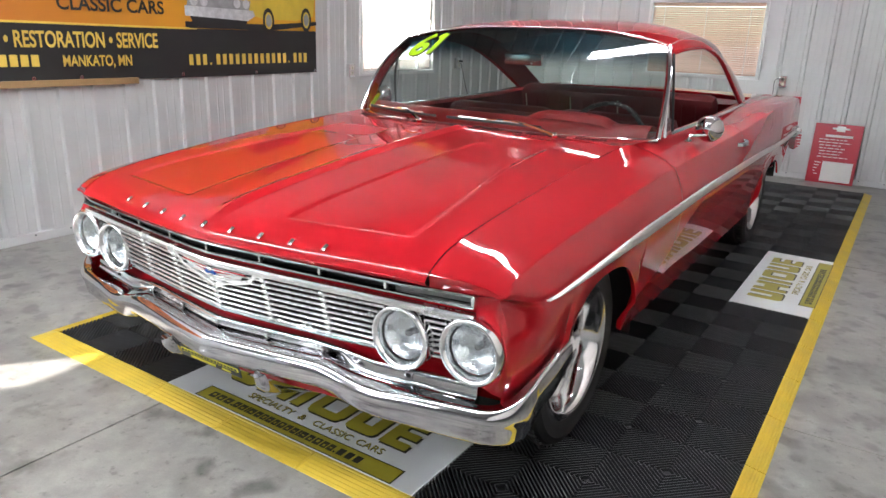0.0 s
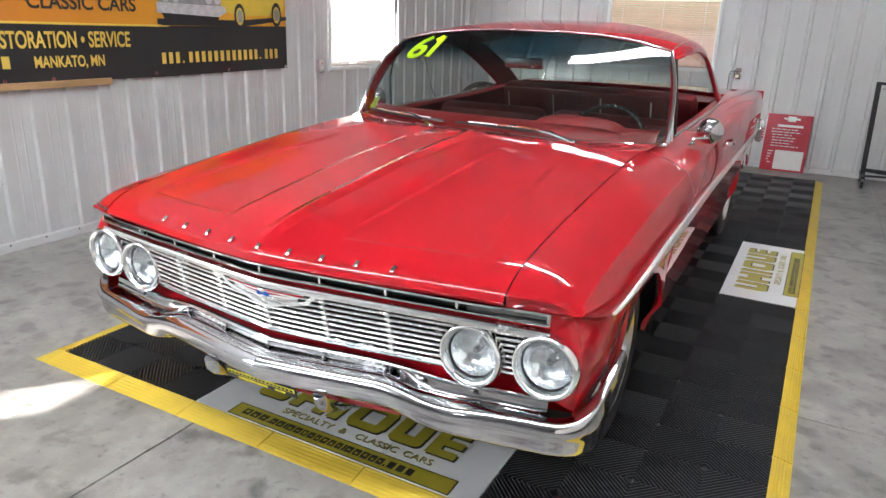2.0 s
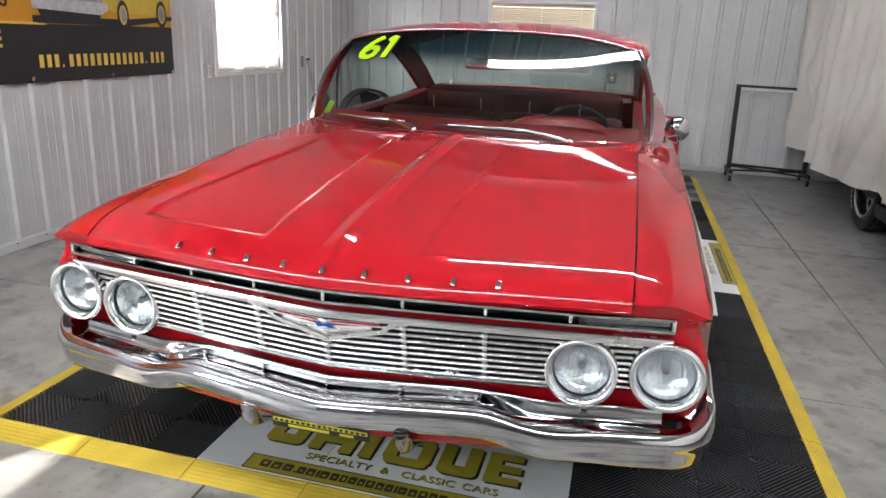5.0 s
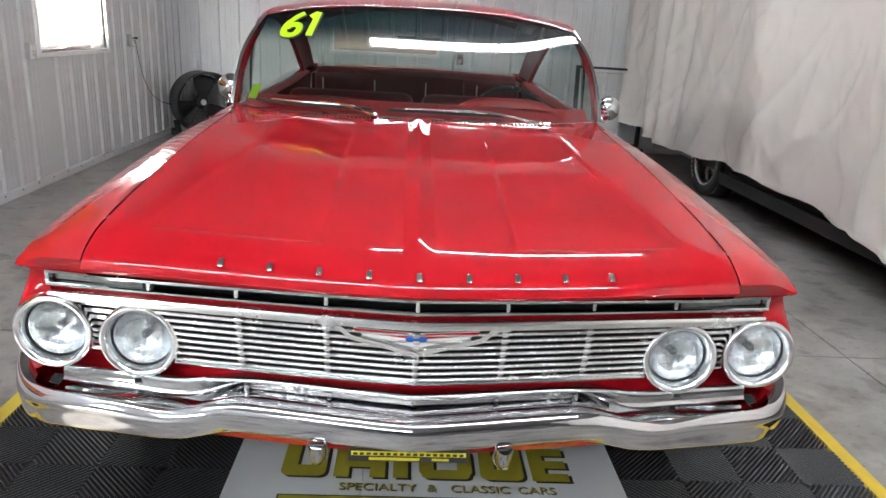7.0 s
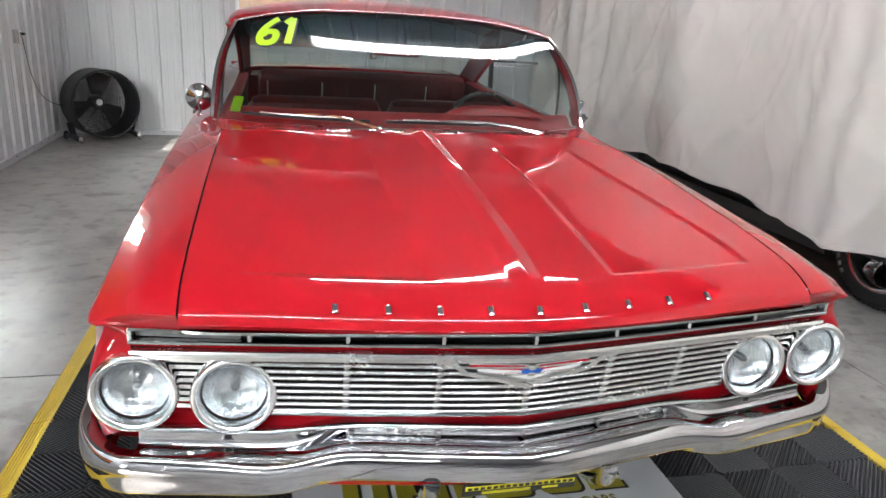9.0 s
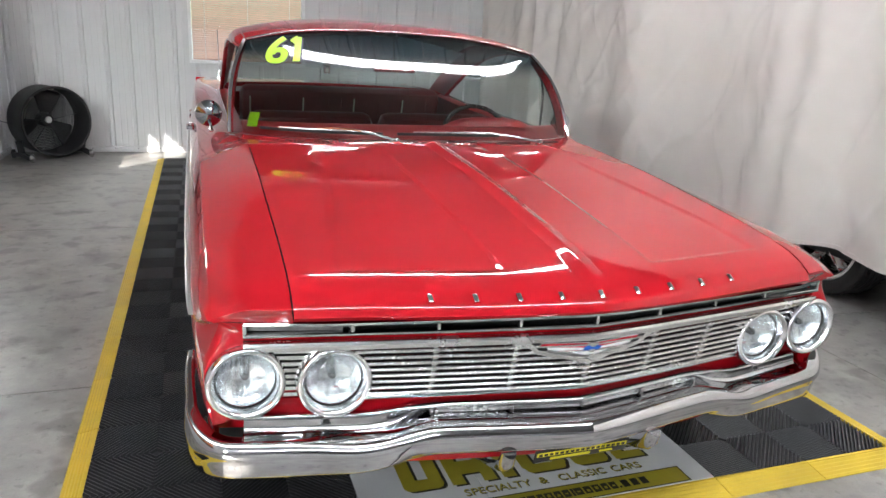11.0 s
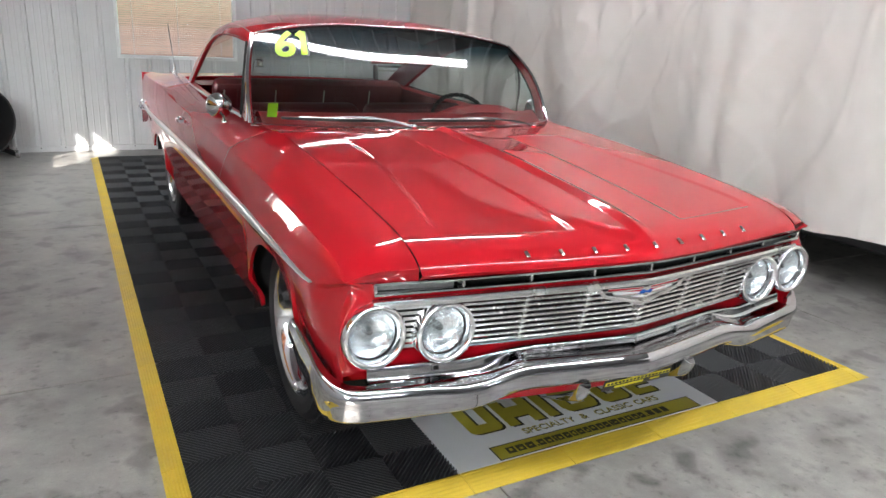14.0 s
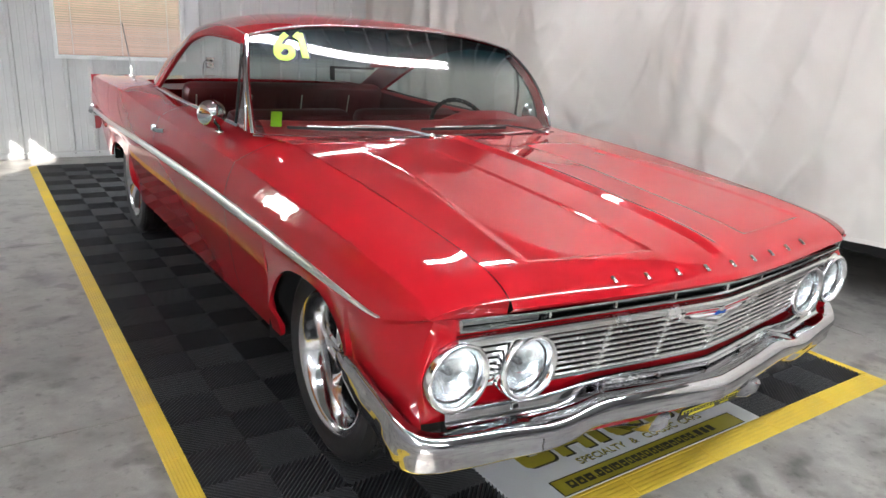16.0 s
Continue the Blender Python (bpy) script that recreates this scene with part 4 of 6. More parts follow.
wiper(-0.176, 1.352, 0.975, 0.07, 0.05, 0.38, 0.035)
wiper(0.492, 1.375, 0.970, 0.42, 0.035, 0.72, 0.03)

# ---- side trim, handles, mirrors, aerial ----
for sg in (-1, 1):
    bm = bm_new()
    n = 60
    rows = []
    for k in range(n + 1):
        t = k / n
        Y = 0.25 + 4.77 * t
        c = side_point(0.6, Y, sg)
        w = 0.022 * min(1.0, 0.08 + 5.0 * t) * (1.0 - 0.25 * step(0.1, 0.9, t))
        o = Vector((sg, 0, 0))
        rows.append([bm.verts.new(c + o * d + Vector((0, 0, h * w))) for d, h in ((-0.004, 1.0), (0.006, 0.92), (0.010, 0.6), (0.0115, 0.0), (0.010, -0.6), (0.005, -0.92), (-0.004, -1.0))])
    for a, b in zip(rows, rows[1:]):
        for k in range(6):
            bm.faces.new((a[k], a[k + 1], b[k + 1], b[k]))
    bm.faces.new(rows[0])
    part("side_moulding", bm, "moulding", car, "long bright metal side moulding", angle=25)
    # door handle
    hp = side_point(0.46, 2.70, sg)
    bm = bm_new()
    sweep(bm, [hp + Vector((sg * d, y, 0)) for d, y in ((0.0, -0.085), (0.022, -0.070), (0.030, -0.02), (0.030, 0.03), (0.020, 0.05))], [(-0.006, -0.009), (0.006, -0.009), (0.007, 0.006), (-0.005, 0.009)])
    box(bm, hp + Vector((sg * 0.012, 0.055, 0)), (0.03, 0.035, 0.03), None, 0.008)
    part("door_handle", bm, "chrome", car, "chrome door handle")
    # round mirror on a stalk
    mc = Vector((-0.900, 2.005, 1.000)) if sg < 0 else Vector((0.950, 2.040, 0.983))
    foot = Vector((sg * 0.890, 1.925, 0.934))
    bm = bm_new()
    sweep(bm, [foot, foot + Vector((0, 0.02, 0.02)), mc + Vector((0, -0.03, -0.025))], ring(0.0065, 8), Vector((1, 0, 0)))
    box(bm, foot, (0.022, 0.05, 0.010), None, 0.004)
    stalk = part("wing_mirror", bm, "chrome", car, "round chrome door mirror on a stalk")
    bm = bm_new()
    lathe(bm, [(0.0, -0.042), (0.024, -0.039), (0.045, -0.027), (0.058, -0.008), (0.0615, 0.010), (0.059, 0.014), (0.054, 0.012), (0.0, 0.012)], 28, Matrix.Translation(mc) @ Matrix.Rotation(radians(sg * 14), 4, "Z") @ Matrix.Rotation(radians(-90), 4, "X"))
    part("mirror_head", bm, "chrome", stalk)
bm = bm_new()
rod(bm, (-0.767, 4.43, 1.000), (-0.767, 4.44, 1.070), 0.009)
sweep(bm, [(-0.767, 4.44, 1.065), (-0.767, 4.55, 1.21), (-0.767, 4.67, 1.365)], ring(0.003, 6), Vector((1, 0, 0)))
lathe(bm, [(0.022, 0.0), (0.020, 0.012), (0.009, 0.02), (0.0, 0.02)], 14, Matrix.Translation((-0.767, 4.43, 1.002)))
part("aerial", bm, "satin", car, "thin bright radio aerial")

# ---- nose: slot, grille, lamps, valance ----
LAMP_X, LAMP_Z = 0.866, 0.573


def nose(x, z, back=0.0):
    """A point on the nose, which leans back towards the bottom."""
    return Vector((x, yv(x) + 0.012 + 0.07 * max(0.0, (0.70 - z)) / 0.2 * 0.6 + back, z))


def nose_bar(name, x0, x1, z, hh, proud, material, parent, label="", n=30, lift=0.0):
    bm = bm_new()
    path = [nose(x0 + (x1 - x0) * k / n, z - lift * (abs(x0 + (x1 - x0) * k / n) / 0.86) ** 2, -proud) for k in range(n + 1)]
    sweep(bm, path, [(-0.002, -hh), (proud, -hh), (proud + 0.0025, -hh * 0.5), (proud + 0.0025, hh * 0.3), (proud, hh * 0.8), (-0.002, hh)])
    return part(name, bm, material, parent, label)


def slot_top(x):
    """Height of the moulding under the hood's lip, which falls towards the ends."""
    return 0.741 - 0.006 * (abs(x) / 0.76) ** 2 - 0.008 * step(0.74, 0.87, abs(x))


# near-black sheets line the slot and stand in for the shade inside
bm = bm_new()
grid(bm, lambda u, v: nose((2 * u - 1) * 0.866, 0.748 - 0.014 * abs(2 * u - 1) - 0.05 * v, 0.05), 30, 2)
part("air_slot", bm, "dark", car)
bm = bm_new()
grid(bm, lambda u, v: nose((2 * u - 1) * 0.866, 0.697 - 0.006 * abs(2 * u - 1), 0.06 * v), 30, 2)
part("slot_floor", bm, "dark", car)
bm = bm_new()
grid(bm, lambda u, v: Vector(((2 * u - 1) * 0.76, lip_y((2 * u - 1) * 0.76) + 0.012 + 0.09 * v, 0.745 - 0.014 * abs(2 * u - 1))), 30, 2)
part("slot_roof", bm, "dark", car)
slot = nose_bar("slot_moulding", -0.868, 0.868, 0.701, 0.0055, 0.008, "chrome", car, "thin chrome moulding", 40, 0.006)
bm = bm_new()
sweep(bm, [Vector((x, lip_y(x) + 0.011 + 0.032 * step(0.70, 0.87, abs(x)), slot_top(x))) for x in [-0.866 + 1.732 * k / 40 for k in range(41)]], [(-0.006, -0.004), (0.005, -0.004), (0.006, 0.003), (-0.006, 0.004)])
part("slot_moulding", bm, "chrome", car, "thin chrome moulding")
for k in range(-4, 5):
    x = k * 0.2065 if abs(k) < 4 else math.copysign(0.866, k)
    bm = bm_new()
    zt, zb = slot_top(x), 0.701 - 0.006 * (abs(x) / 0.86) ** 2
    box(bm, nose(x, (zt + zb) / 2, -0.002), (0.010, 0.028, zt - zb + 0.003), None, 0.003)
    part("slot_divider", bm, "satin", car)
for sg in (-1, 1):
    bm = bm_new()
    box(bm, nose(sg * 0.748, 0.7145, 0.010), (0.225, 0.012, 0.032), Matrix.Rotation(sg * 0.19, 4, "Z"), 0.005)
    part("parking_lamp", bm, "lamp_grey", car, "clear parking lamp in the slot")
    # red panel under the lamps, and the turned fender front
    bm = bm_new()
    grid(bm, lambda u, v: nose(sg * (0.50 + 0.455 * u), 0.525 - 0.125 * v, 0.010 + 0.012 * u), 12, 6)
    part("headlamp_panel", bm, "paint", car)
    bm = bm_new()

    def turned(u, v):
        """From the fender's front edge round to the lamp's rim, then back behind it."""
        s = 0.60 + 0.34 * u
        p = side_point(s, 0.0, sg)
        a = radians(spline([0.655, 0.70, 0.80, 0.94], [95, 50, -5, -75], s))
        q = Vector((sg * (LAMP_X + 0.0935 * math.cos(a)), 0.148, LAMP_Z + 0.0935 * math.sin(a)))
        if s < 0.655:
            q = Vector((sg * 0.8685, q.y, 0.722 + (LAMP_Z + 0.093 - 0.722) * (s - 0.60) / 0.055))
        if v <= 0.75:
            t = v / 0.75
            r = p.lerp(q, t)
            r.y -= 0.008 * math.sin(math.pi * t) * step(0.62, 0.68, s)
            return r
        return q + Vector((0, 0.06 * (v - 0.75) / 0.25, 0))
    grid(bm, turned, 44, 12)
    part("fender_front", bm, "paint", car)
    bm = bm_new()
    # underside of the brow
    grid(bm, lambda u, v: side_point(0.60 * u, 0.0, sg).lerp(Vector((sg * (0.7585 + 0.11 * u), lip_y(0.7585 + 0.11 * u) + 0.014 + 0.032 * step(0.70, 0.87, 0.7585 + 0.11 * u), slot_top(0.7585 + 0.11 * u) + 0.003)), v) - Vector((0, 0, 0.004 * math.sin(math.pi * min(v * 3, 1)))), 24, 6)
    part("brow_underside", bm, "paint", car)
bm = bm_new()
grid(bm, lambda u, v: nose((2 * u - 1) * 0.87, 0.695 - 0.006 * abs(2 * u - 1) - 0.015 * v, 0.003), 40, 1)
part("nose_strip", bm, "paint", car)
# near-black sheet: the shade behind the grille, put in as colour
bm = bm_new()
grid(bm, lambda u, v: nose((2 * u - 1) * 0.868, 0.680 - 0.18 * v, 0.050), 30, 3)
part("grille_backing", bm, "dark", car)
grille = nose_bar("grille", -0.868, 0.868, 0.6695, 0.0115, 0.010, "satin", car, "bright metal grille of thin horizontal blades", 40, 0.006)
for k in range(8):
    z = 0.645 - 0.0183 * k
    end = 0.657 - math.sqrt(max(0.0, 0.0935 ** 2 - (z - 0.564) ** 2))
    nose_bar("blade", -end, end, z, 0.0044, 0.009, "satin", grille, "", 30)
for k in range(8):
    for sg in (-1, 1):
        z = 0.645 - 0.0183 * k
        r = math.sqrt(max(0.0, 0.090 ** 2 - (z - 0.568) ** 2))
        x0, x1 = 0.650 + r, 0.870 - r
        if x1 - x0 > 0.012:
            nose_bar("blade", sg * x0, sg * min(x1, 0.80), z, 0.0050, 0.004, "satin", grille, "", 4)
for k in range(-2, 3):
    bm = bm_new()
    x = k * 0.2065
    sweep(bm, [nose(x, 0.664, -0.004), nose(x, 0.58, -0.004), nose(x, 0.510, -0.004)], [(-0.007, -0.004), (0.007, -0.004), (0.006, 0.008), (-0.006, 0.008)], Vector((0, -1, 0)))
    part("grille_post", bm, "satin", grille)
nose_bar("grille_lower_rail", -0.58, 0.58, 0.5055, 0.006, 0.008, "chrome", grille, "", 30)
for k in range(-2, 3):
    x = k * 0.2065
    for j in range(8):
        bm = bm_new()
        box(bm, nose(x, 0.645 - 0.0183 * j, -0.012), (0.020, 0.022, 0.0150), None, 0.0055)
        part("blade_clip", bm, "satin", grille)

# badge
bm = bm_new()


def badge_face(pts, thick, lead, mat_name, parent, name, label=""):
    bm = bm_new()
    front = [bm.verts.new(nose(x, z - 0.008, -lead)) for x, z in pts]
    rear = [bm.verts.new(nose(x, z - 0.008, -lead + thick)) for x, z in pts]
    bm.faces.new(front)
    for k in range(len(pts)):
        bm.faces.new((front[k], front[(k + 1) % len(pts)], rear[(k + 1) % len(pts)], rear[k]))
    return part(name, bm, mat_name, parent, label, smooth=False)


bm.free()
for sg in (-1, 1):
    b = badge_face([(0, 0.664), (sg * 0.180, 0.666), (sg * 0.140, 0.636), (0, 0.604)], 0.012, 0.014, "black", grille, "badge", "chrome v-shaped badge with red and blue enamel")
    badge_face([(0, 0.6575), (sg * 0.145, 0.6605), (sg * 0.118, 0.6400), (0, 0.6180)], 0.005, 0.0175, "white", b, "badge_panel")
    badge_face([(sg * 0.018, 0.6575), (sg * 0.145, 0.6605), (sg * 0.132, 0.6505), (sg * 0.018, 0.6440)], 0.004, 0.0195, "enamel", b, "badge_panel")
    badge_face([(0, 0.649), (sg * 0.014, 0.649), (sg * 0.027, 0.6460), (sg * 0.020, 0.6360), (0, 0.6360)], 0.005, 0.0215, "blue", b, "badge_panel")
    bm = bm_new()
    sweep(bm, [nose(sg * x, z - 0.007, -0.015) for x, z in ((0.218, 0.6665), (0.188, 0.6655), (0.174, 0.656), (0.150, 0.6350), (0.08, 0.6195), (0.0, 0.5990))], [(-0.004, -0.0065), (0.006, -0.0060), (0.008, 0.0), (0.006, 0.0060), (-0.004, 0.0065)])
    part("badge_frame", bm, "satin", grille)
    bm = bm_new()
    sweep(bm, [nose(sg * x, z - 0.008, -0.017) for x, z in ((0.126, 0.6400), (0.06, 0.6270), (0.0, 0.6140))], [(-0.003, -0.0035), (0.005, -0.0035), (0.006, 0.0), (0.005, 0.0035), (-0.003, 0.0035)])
    part("badge_frame", bm, "chrome", grille)

# headlamps
def headlamp(x, y, z, inner, r=0.094):
    tilt = Matrix.Translation((x, y, z)) @ Matrix.Rotation(radians(90), 4, "X")
    back = -0.085 if inner else -0.016
    bm = bm_new()
    lathe(bm, [(r * (0.86 if inner else 0.93), back), (r * (0.92 if inner else 0.945), -0.012 if inner else -0.006), (r * 0.965, 0.004), (r * 0.995, 0.016), (r, 0.026), (r * 0.985, 0.034), (r * 0.945, 0.039), (r * 0.89, 0.040), (r * 0.835, 0.036), (r * 0.795, 0.028), (r * 0.765, 0.020), (r * 0.755, 0.008), (r * 0.74, 0.004)], 56, tilt)
    lamp = part("headlamp", bm, "bezel", car, "round headlamp in a chrome bezel", angle=50)
    bm = bm_new()
    lathe(bm, [(r * 0.758, 0.010), (r * 0.756, 0.0155), (r * 0.748, 0.0155), (r * 0.738, 0.010)], 40, tilt)
    part("seal", bm, "black", lamp)
    bm = bm_new()
    lathe(bm, [(r * 0.735, 0.008), (r * 0.62, -0.012), (r * 0.42, -0.024), (r * 0.20, -0.031), (0.001, -0.033)], 40, tilt)
    part("reflector", bm, "bowl", lamp)
    bm = bm_new()
    lathe(bm, [(r * 0.728, 0.014), (r * 0.66, 0.022), (r * 0.50, 0.030), (r * 0.25, 0.035), (0.001, 0.037)], 40, tilt)
    part("lens", bm, "lens", lamp)
    bm = bm_new()
    lathe(bm, [(0.010, -0.032), (0.011, -0.012), (0.007, -0.004), (0.001, -0.003)], 14, tilt)
    part("bulb_shield", bm, "chrome", lamp)
    if inner:
        for k in range(30):
            a = radians(k * 12)
            bm = bm_new()
            box(bm, (r * 0.945 * math.cos(a), r * 0.945 * math.sin(a), -0.004), (0.010, 0.010, 0.016), Matrix.Rotation(a, 4, "Z"), 0.002)
            bmesh.ops.transform(bm, matrix=tilt, verts=bm.verts)
            part("bezel_fin", bm, "chrome", lamp, smooth=False)


for sg in (-1, 1):
    headlamp(sg * LAMP_X, 0.160, LAMP_Z, False)
    headlamp(sg * 0.657, 0.139, 0.564, True)

bm = bm_new()
grid(bm, lambda u, v: nose((2 * u - 1) * (0.90 + 0.02 * v), 0.502 - 0.06 * v, 0.01 * math.sin(math.pi * v)), 40, 5)
part("front_valance", bm, "paint", car)
bm = bm_new()
grid(bm, lambda u, v: Vector(((2 * u - 1) * 0.93, yv(0.93 * (2 * u - 1)) + 0.036 + 0.03 * v, 0.348 - 0.060 * v + 0.02 * abs(2 * u - 1) ** 2)), 40, 3)
part("lower_valance", bm, "paint", car)


# ---- bumpers ----
def dip(x):
    """How the front bumper swells and drops along its length."""
    ax = abs(x)
    return 0.018 * (1 - step(0.0, 0.44, ax)) * -0.4 + -0.014 * math.exp(-((ax - 0.60) / 0.09) ** 2) + 0.006 * step(0.7, 0.9, ax)


BUMP_Y = 0.014


def raised(x):
    return 0.017 - 0.012 * step(0.5, 0.9, abs(x))


def bumper_path(n=80):
    """Points from one wing tip round the nose to the other: x, y."""
    half = [(k / 40 * 0.88, yv(k / 40 * 0.88) + BUMP_Y - 0.030 - 0.012 * (1 - k / 40) ** 3 + 0.008 * (k / 40) ** 4) for k in range(41)]
    s0, c0 = math.sin(radians(12)), math.cos(radians(12))
    corner = [(0.88 + 0.115 * (math.sin(radians(a)) - s0) / (1 - s0), yv(0.88) + BUMP_Y - 0.022 + 0.125 * (c0 - math.cos(radians(a))) / c0) for a in range(15, 91, 3)]
    tail = [(0.995 + 0.005 * math.sin(math.pi * k / 12), 0.254 + 0.0188 * k) for k in range(1, 13)]
    right = half[1:] + corner + tail
    return [(-x, y) for x, y in right[::-1]] + [half[0]] + right


BP = bumper_path()


def bumper_loft(name, rows, material, keep=lambda x, y: True, label="", parent=None, ang=50):
    """rows(x, y): list of (out, z) for the section at that place, out = metres proud of the path."""
    bm = bm_new()
    pts = [p for p in BP if keep(*p)]
    mid = [i for i, p in enumerate(pts) if p[0] == 0.0]
    halves = [pts[:mid[0] + 1], pts[mid[0]:]] if mid else [pts]
    for half in halves:
        ringsv = []
        for i, (x, y) in enumerate(half):
            a, b = half[max(i - 1, 0)], half[min(i + 1, len(half) - 1)]
            d = Vector((b[0] - a[0], b[1] - a[1], 0)).normalized()
            nrm = Vector((d.y, -d.x, 0))
            if x == 0.0:
                nrm = Vector((0, -1, 0))
            ringsv.append([bm.verts.new(Vector((x, y, z)) + nrm * o) for o, z in rows(x, y)])
        n = len(ringsv[0])
        for a, b in zip(ringsv, ringsv[1:]):
            for k in range(n):
                bm.faces.new((a[k], a[(k + 1) % n], b[(k + 1) % n], b[k]))
        if half[0][0] != 0.0:
            bm.faces.new(ringsv[0])
        if half[-1][0] != 0.0:
            bm.faces.new(ringsv[-1][::-1])
    return part(name, bm, material, parent or car, label, angle=ang)


def wing_section(a, d, y):
    """Round the corner the roll flattens into a broad plate."""
    roll = [(-0.028, 0.404 + d), (-0.012, 0.413 + d)] + a[9:]
    w = step(0.127, 0.235, y)
    fat = 0.014 * (1 - step(0.16, 0.32, y))
    zt = 0.446 + 0.064 * min(max((y - 0.123) / 0.287, 0), 1)
    zb = 0.308 + 0.074 * step(0.150, 0.34, y) + 0.050 * step(0.34, 0.48, y)
    plate = [(-0.016, zt - 0.008), (-0.009, zt), (fat, zt - 0.001)]
    plate += [(0.006 + fat + 0.006 * math.sin(math.pi * t), zt - 0.007 - (zt - zb - 0.014) * t) for t in (0, 0.2, 0.4, 0.6, 0.8, 1)]
    plate += [(fat - 0.002, zb), (-0.020, zb + 0.006)]
    return [(p[0] + (q[0] - p[0]) * w, p[1] + (q[1] - p[1]) * w) for p, q in zip(roll, plate)]


def full_section(x, y, curled=False):
    """Upper lip, hollow and lower roll; curled: only the roll, which turns the corner."""
    ax, d = abs(x), dip(x)
    end = step(0.40, 0.56, ax)
    lip = 0.006 * math.exp(-((ax - 0.45) / 0.05) ** 2)
    zl = 0.466 + 0.3 * d
    hollow = -0.078 + 0.012 * end
    swell = 0.006 * end
    up = 0.021 * (1 - end) - 0.014 * step(0.45, 0.85, ax)
    a = [(-0.095, zl - 0.006), (-0.072, zl + 0.001), (-0.056, zl), (-0.046 + lip, zl - 0.007), (-0.052, zl - 0.014), (-0.064, zl - 0.016),
         (hollow, 0.446 + d), (hollow + 0.010, 0.440 + d), (-0.034, 0.437 + d), (-0.004, 0.432 + d), (0.015, 0.421 + d), (0.024 + swell, 0.402 + d),
         (0.023 + swell, 0.382 + d), (0.015 + swell, 0.360 + d), (0.009 + 0.008 * end, 0.344 + d + up * 0.6), (0.000 + 0.010 * end, 0.327 + 0.8 * d + up), (-0.016, 0.318 + 0.8 * d + up), (-0.034, 0.326 + 0.8 * d + up)]
    ze = 0.455 + 0.5 * d
    scoop = [(-0.080, ze - 0.012), (-0.062, ze - 0.001), (-0.050, ze + 0.001), (-0.044, ze - 0.002), (-0.0415, ze - 0.009), (-0.040, ze - 0.017),
             (-0.0385, ze - 0.028), (-0.032, ze - 0.037), (-0.014, ze - 0.041), (0.0065, 0.4125 + d), (0.0190, 0.4055 + d), (0.0270, 0.394 + d)]
    a = [(o + (scoop[k][0] - o) * end, z + (scoop[k][1] - z) * end) if k < 12 else (o, z) for k, (o, z) in enumerate(a)]
    if curled:
        a = wing_section(a, d, y)
    ks = [k / (len(a) - 1) for k in range(len(a))]
    xs, zs = [p[0] for p in a], [p[1] for p in a]
    return [(spline(ks, xs, k / 50), spline(ks, zs, k / 50) + raised(x)) for k in range(51)]


def lower_bar(x, y):
    return full_section(x, y)[24:50]


bumper = bumper_loft("front_bumper", full_section, "chrome", lambda x, y: abs(x) < 0.881, "heavy polished chrome front bumper", ang=75)
bumper_loft("bumper_wing", lambda x, y: full_section(x, y, True), "chrome", lambda x, y: x > 0.879, parent=bumper, ang=75)
bumper_loft("bumper_wing", lambda x, y: full_section(x, y, True), "chrome", lambda x, y: x < -0.879, parent=bumper, ang=75)
# a near-black strip gives the bumper's hollow its shade
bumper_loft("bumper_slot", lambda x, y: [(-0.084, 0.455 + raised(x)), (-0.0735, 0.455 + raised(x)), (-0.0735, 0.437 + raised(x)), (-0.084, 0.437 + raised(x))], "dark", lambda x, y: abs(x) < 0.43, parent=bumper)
for z in (0.4660, 0.4585):
    bumper_loft("slot_blade", lambda x, y: [(-0.072, z - 0.0015), (-0.048, z - 0.0017), (-0.046, z), (-0.048, z + 0.0012), (-0.072, z + 0.0015)], "satin", lambda x, y: abs(x) < 0.43, parent=bumper)
for k in (-2, -1, 0, 1, 2):
    bm = bm_new()
    x = k * 0.2
    box(bm, (x, yv(x) + 0.034, 0.463), (0.011, 0.036, 0.020), None, 0.003)
    part("slot_post", bm, "chrome", bumper)
for sg in (-1, 1):
    # section joint and bumper guard
    bm = bm_new()
    j = 0.445
    sec = lower_bar(j, 0)
    prof = [Vector((sg * j, yv(j) + BUMP_Y - 0.030 - o * 0.98 - 0.0006, z)) for o, z in sec]
    for q in range(len(prof) - 1):
        a, b = prof[q], prof[q + 1]
        w = Vector((0.0014, 0, 0))
        bm.faces.new([bm.verts.new(v) for v in (a - w, b - w, b + w, a + w)])
    part("bumper_joint", bm, "dark", bumper)
    bm = bm_new()
    gx = sg * 0.222
    sweep(bm, [(gx, -0.006, 0.366), (gx, 0.002, 0.340), (gx, 0.024, 0.314), (gx, 0.072, 0.285), (gx, 0.14, 0.252), (gx, 0.21, 0.215)], [(0.026 * math.cos(q * math.pi / 8), 0.030 * math.sin(q * math.pi / 8) ** 1.6 - 0.010) for q in range(9)], Vector((0, -1, -0.6)), lambda t: (0.65 + 0.45 * math.sin(math.pi * min(0.1 + t * 0.9, 1)) ** 0.8) * (1 - 0.85 * t * t))
    part("bumper_guard", bm, "chrome", bumper, "pointed chrome bumper guard")
    bm = bm_new()
    hx = 0.675
    hy, hz = yv(hx) + BUMP_Y - 0.027 + 0.041, 0.455 + 0.5 * dip(hx) - 0.014 + raised(hx)
    lean = Matrix.Rotation(radians(-8), 4, "X")
    box(bm, (sg * hx, hy, hz), (0.026, 0.006, 0.020), lean, 0.002)
    rim = part("bumper_bolt", bm, "chrome", bumper)
    bm = bm_new()
    box(bm, (sg * hx, hy - 0.002, hz), (0.016, 0.006, 0.011), lean, 0.001)
    part("bolt_hole", bm, "dark", rim)

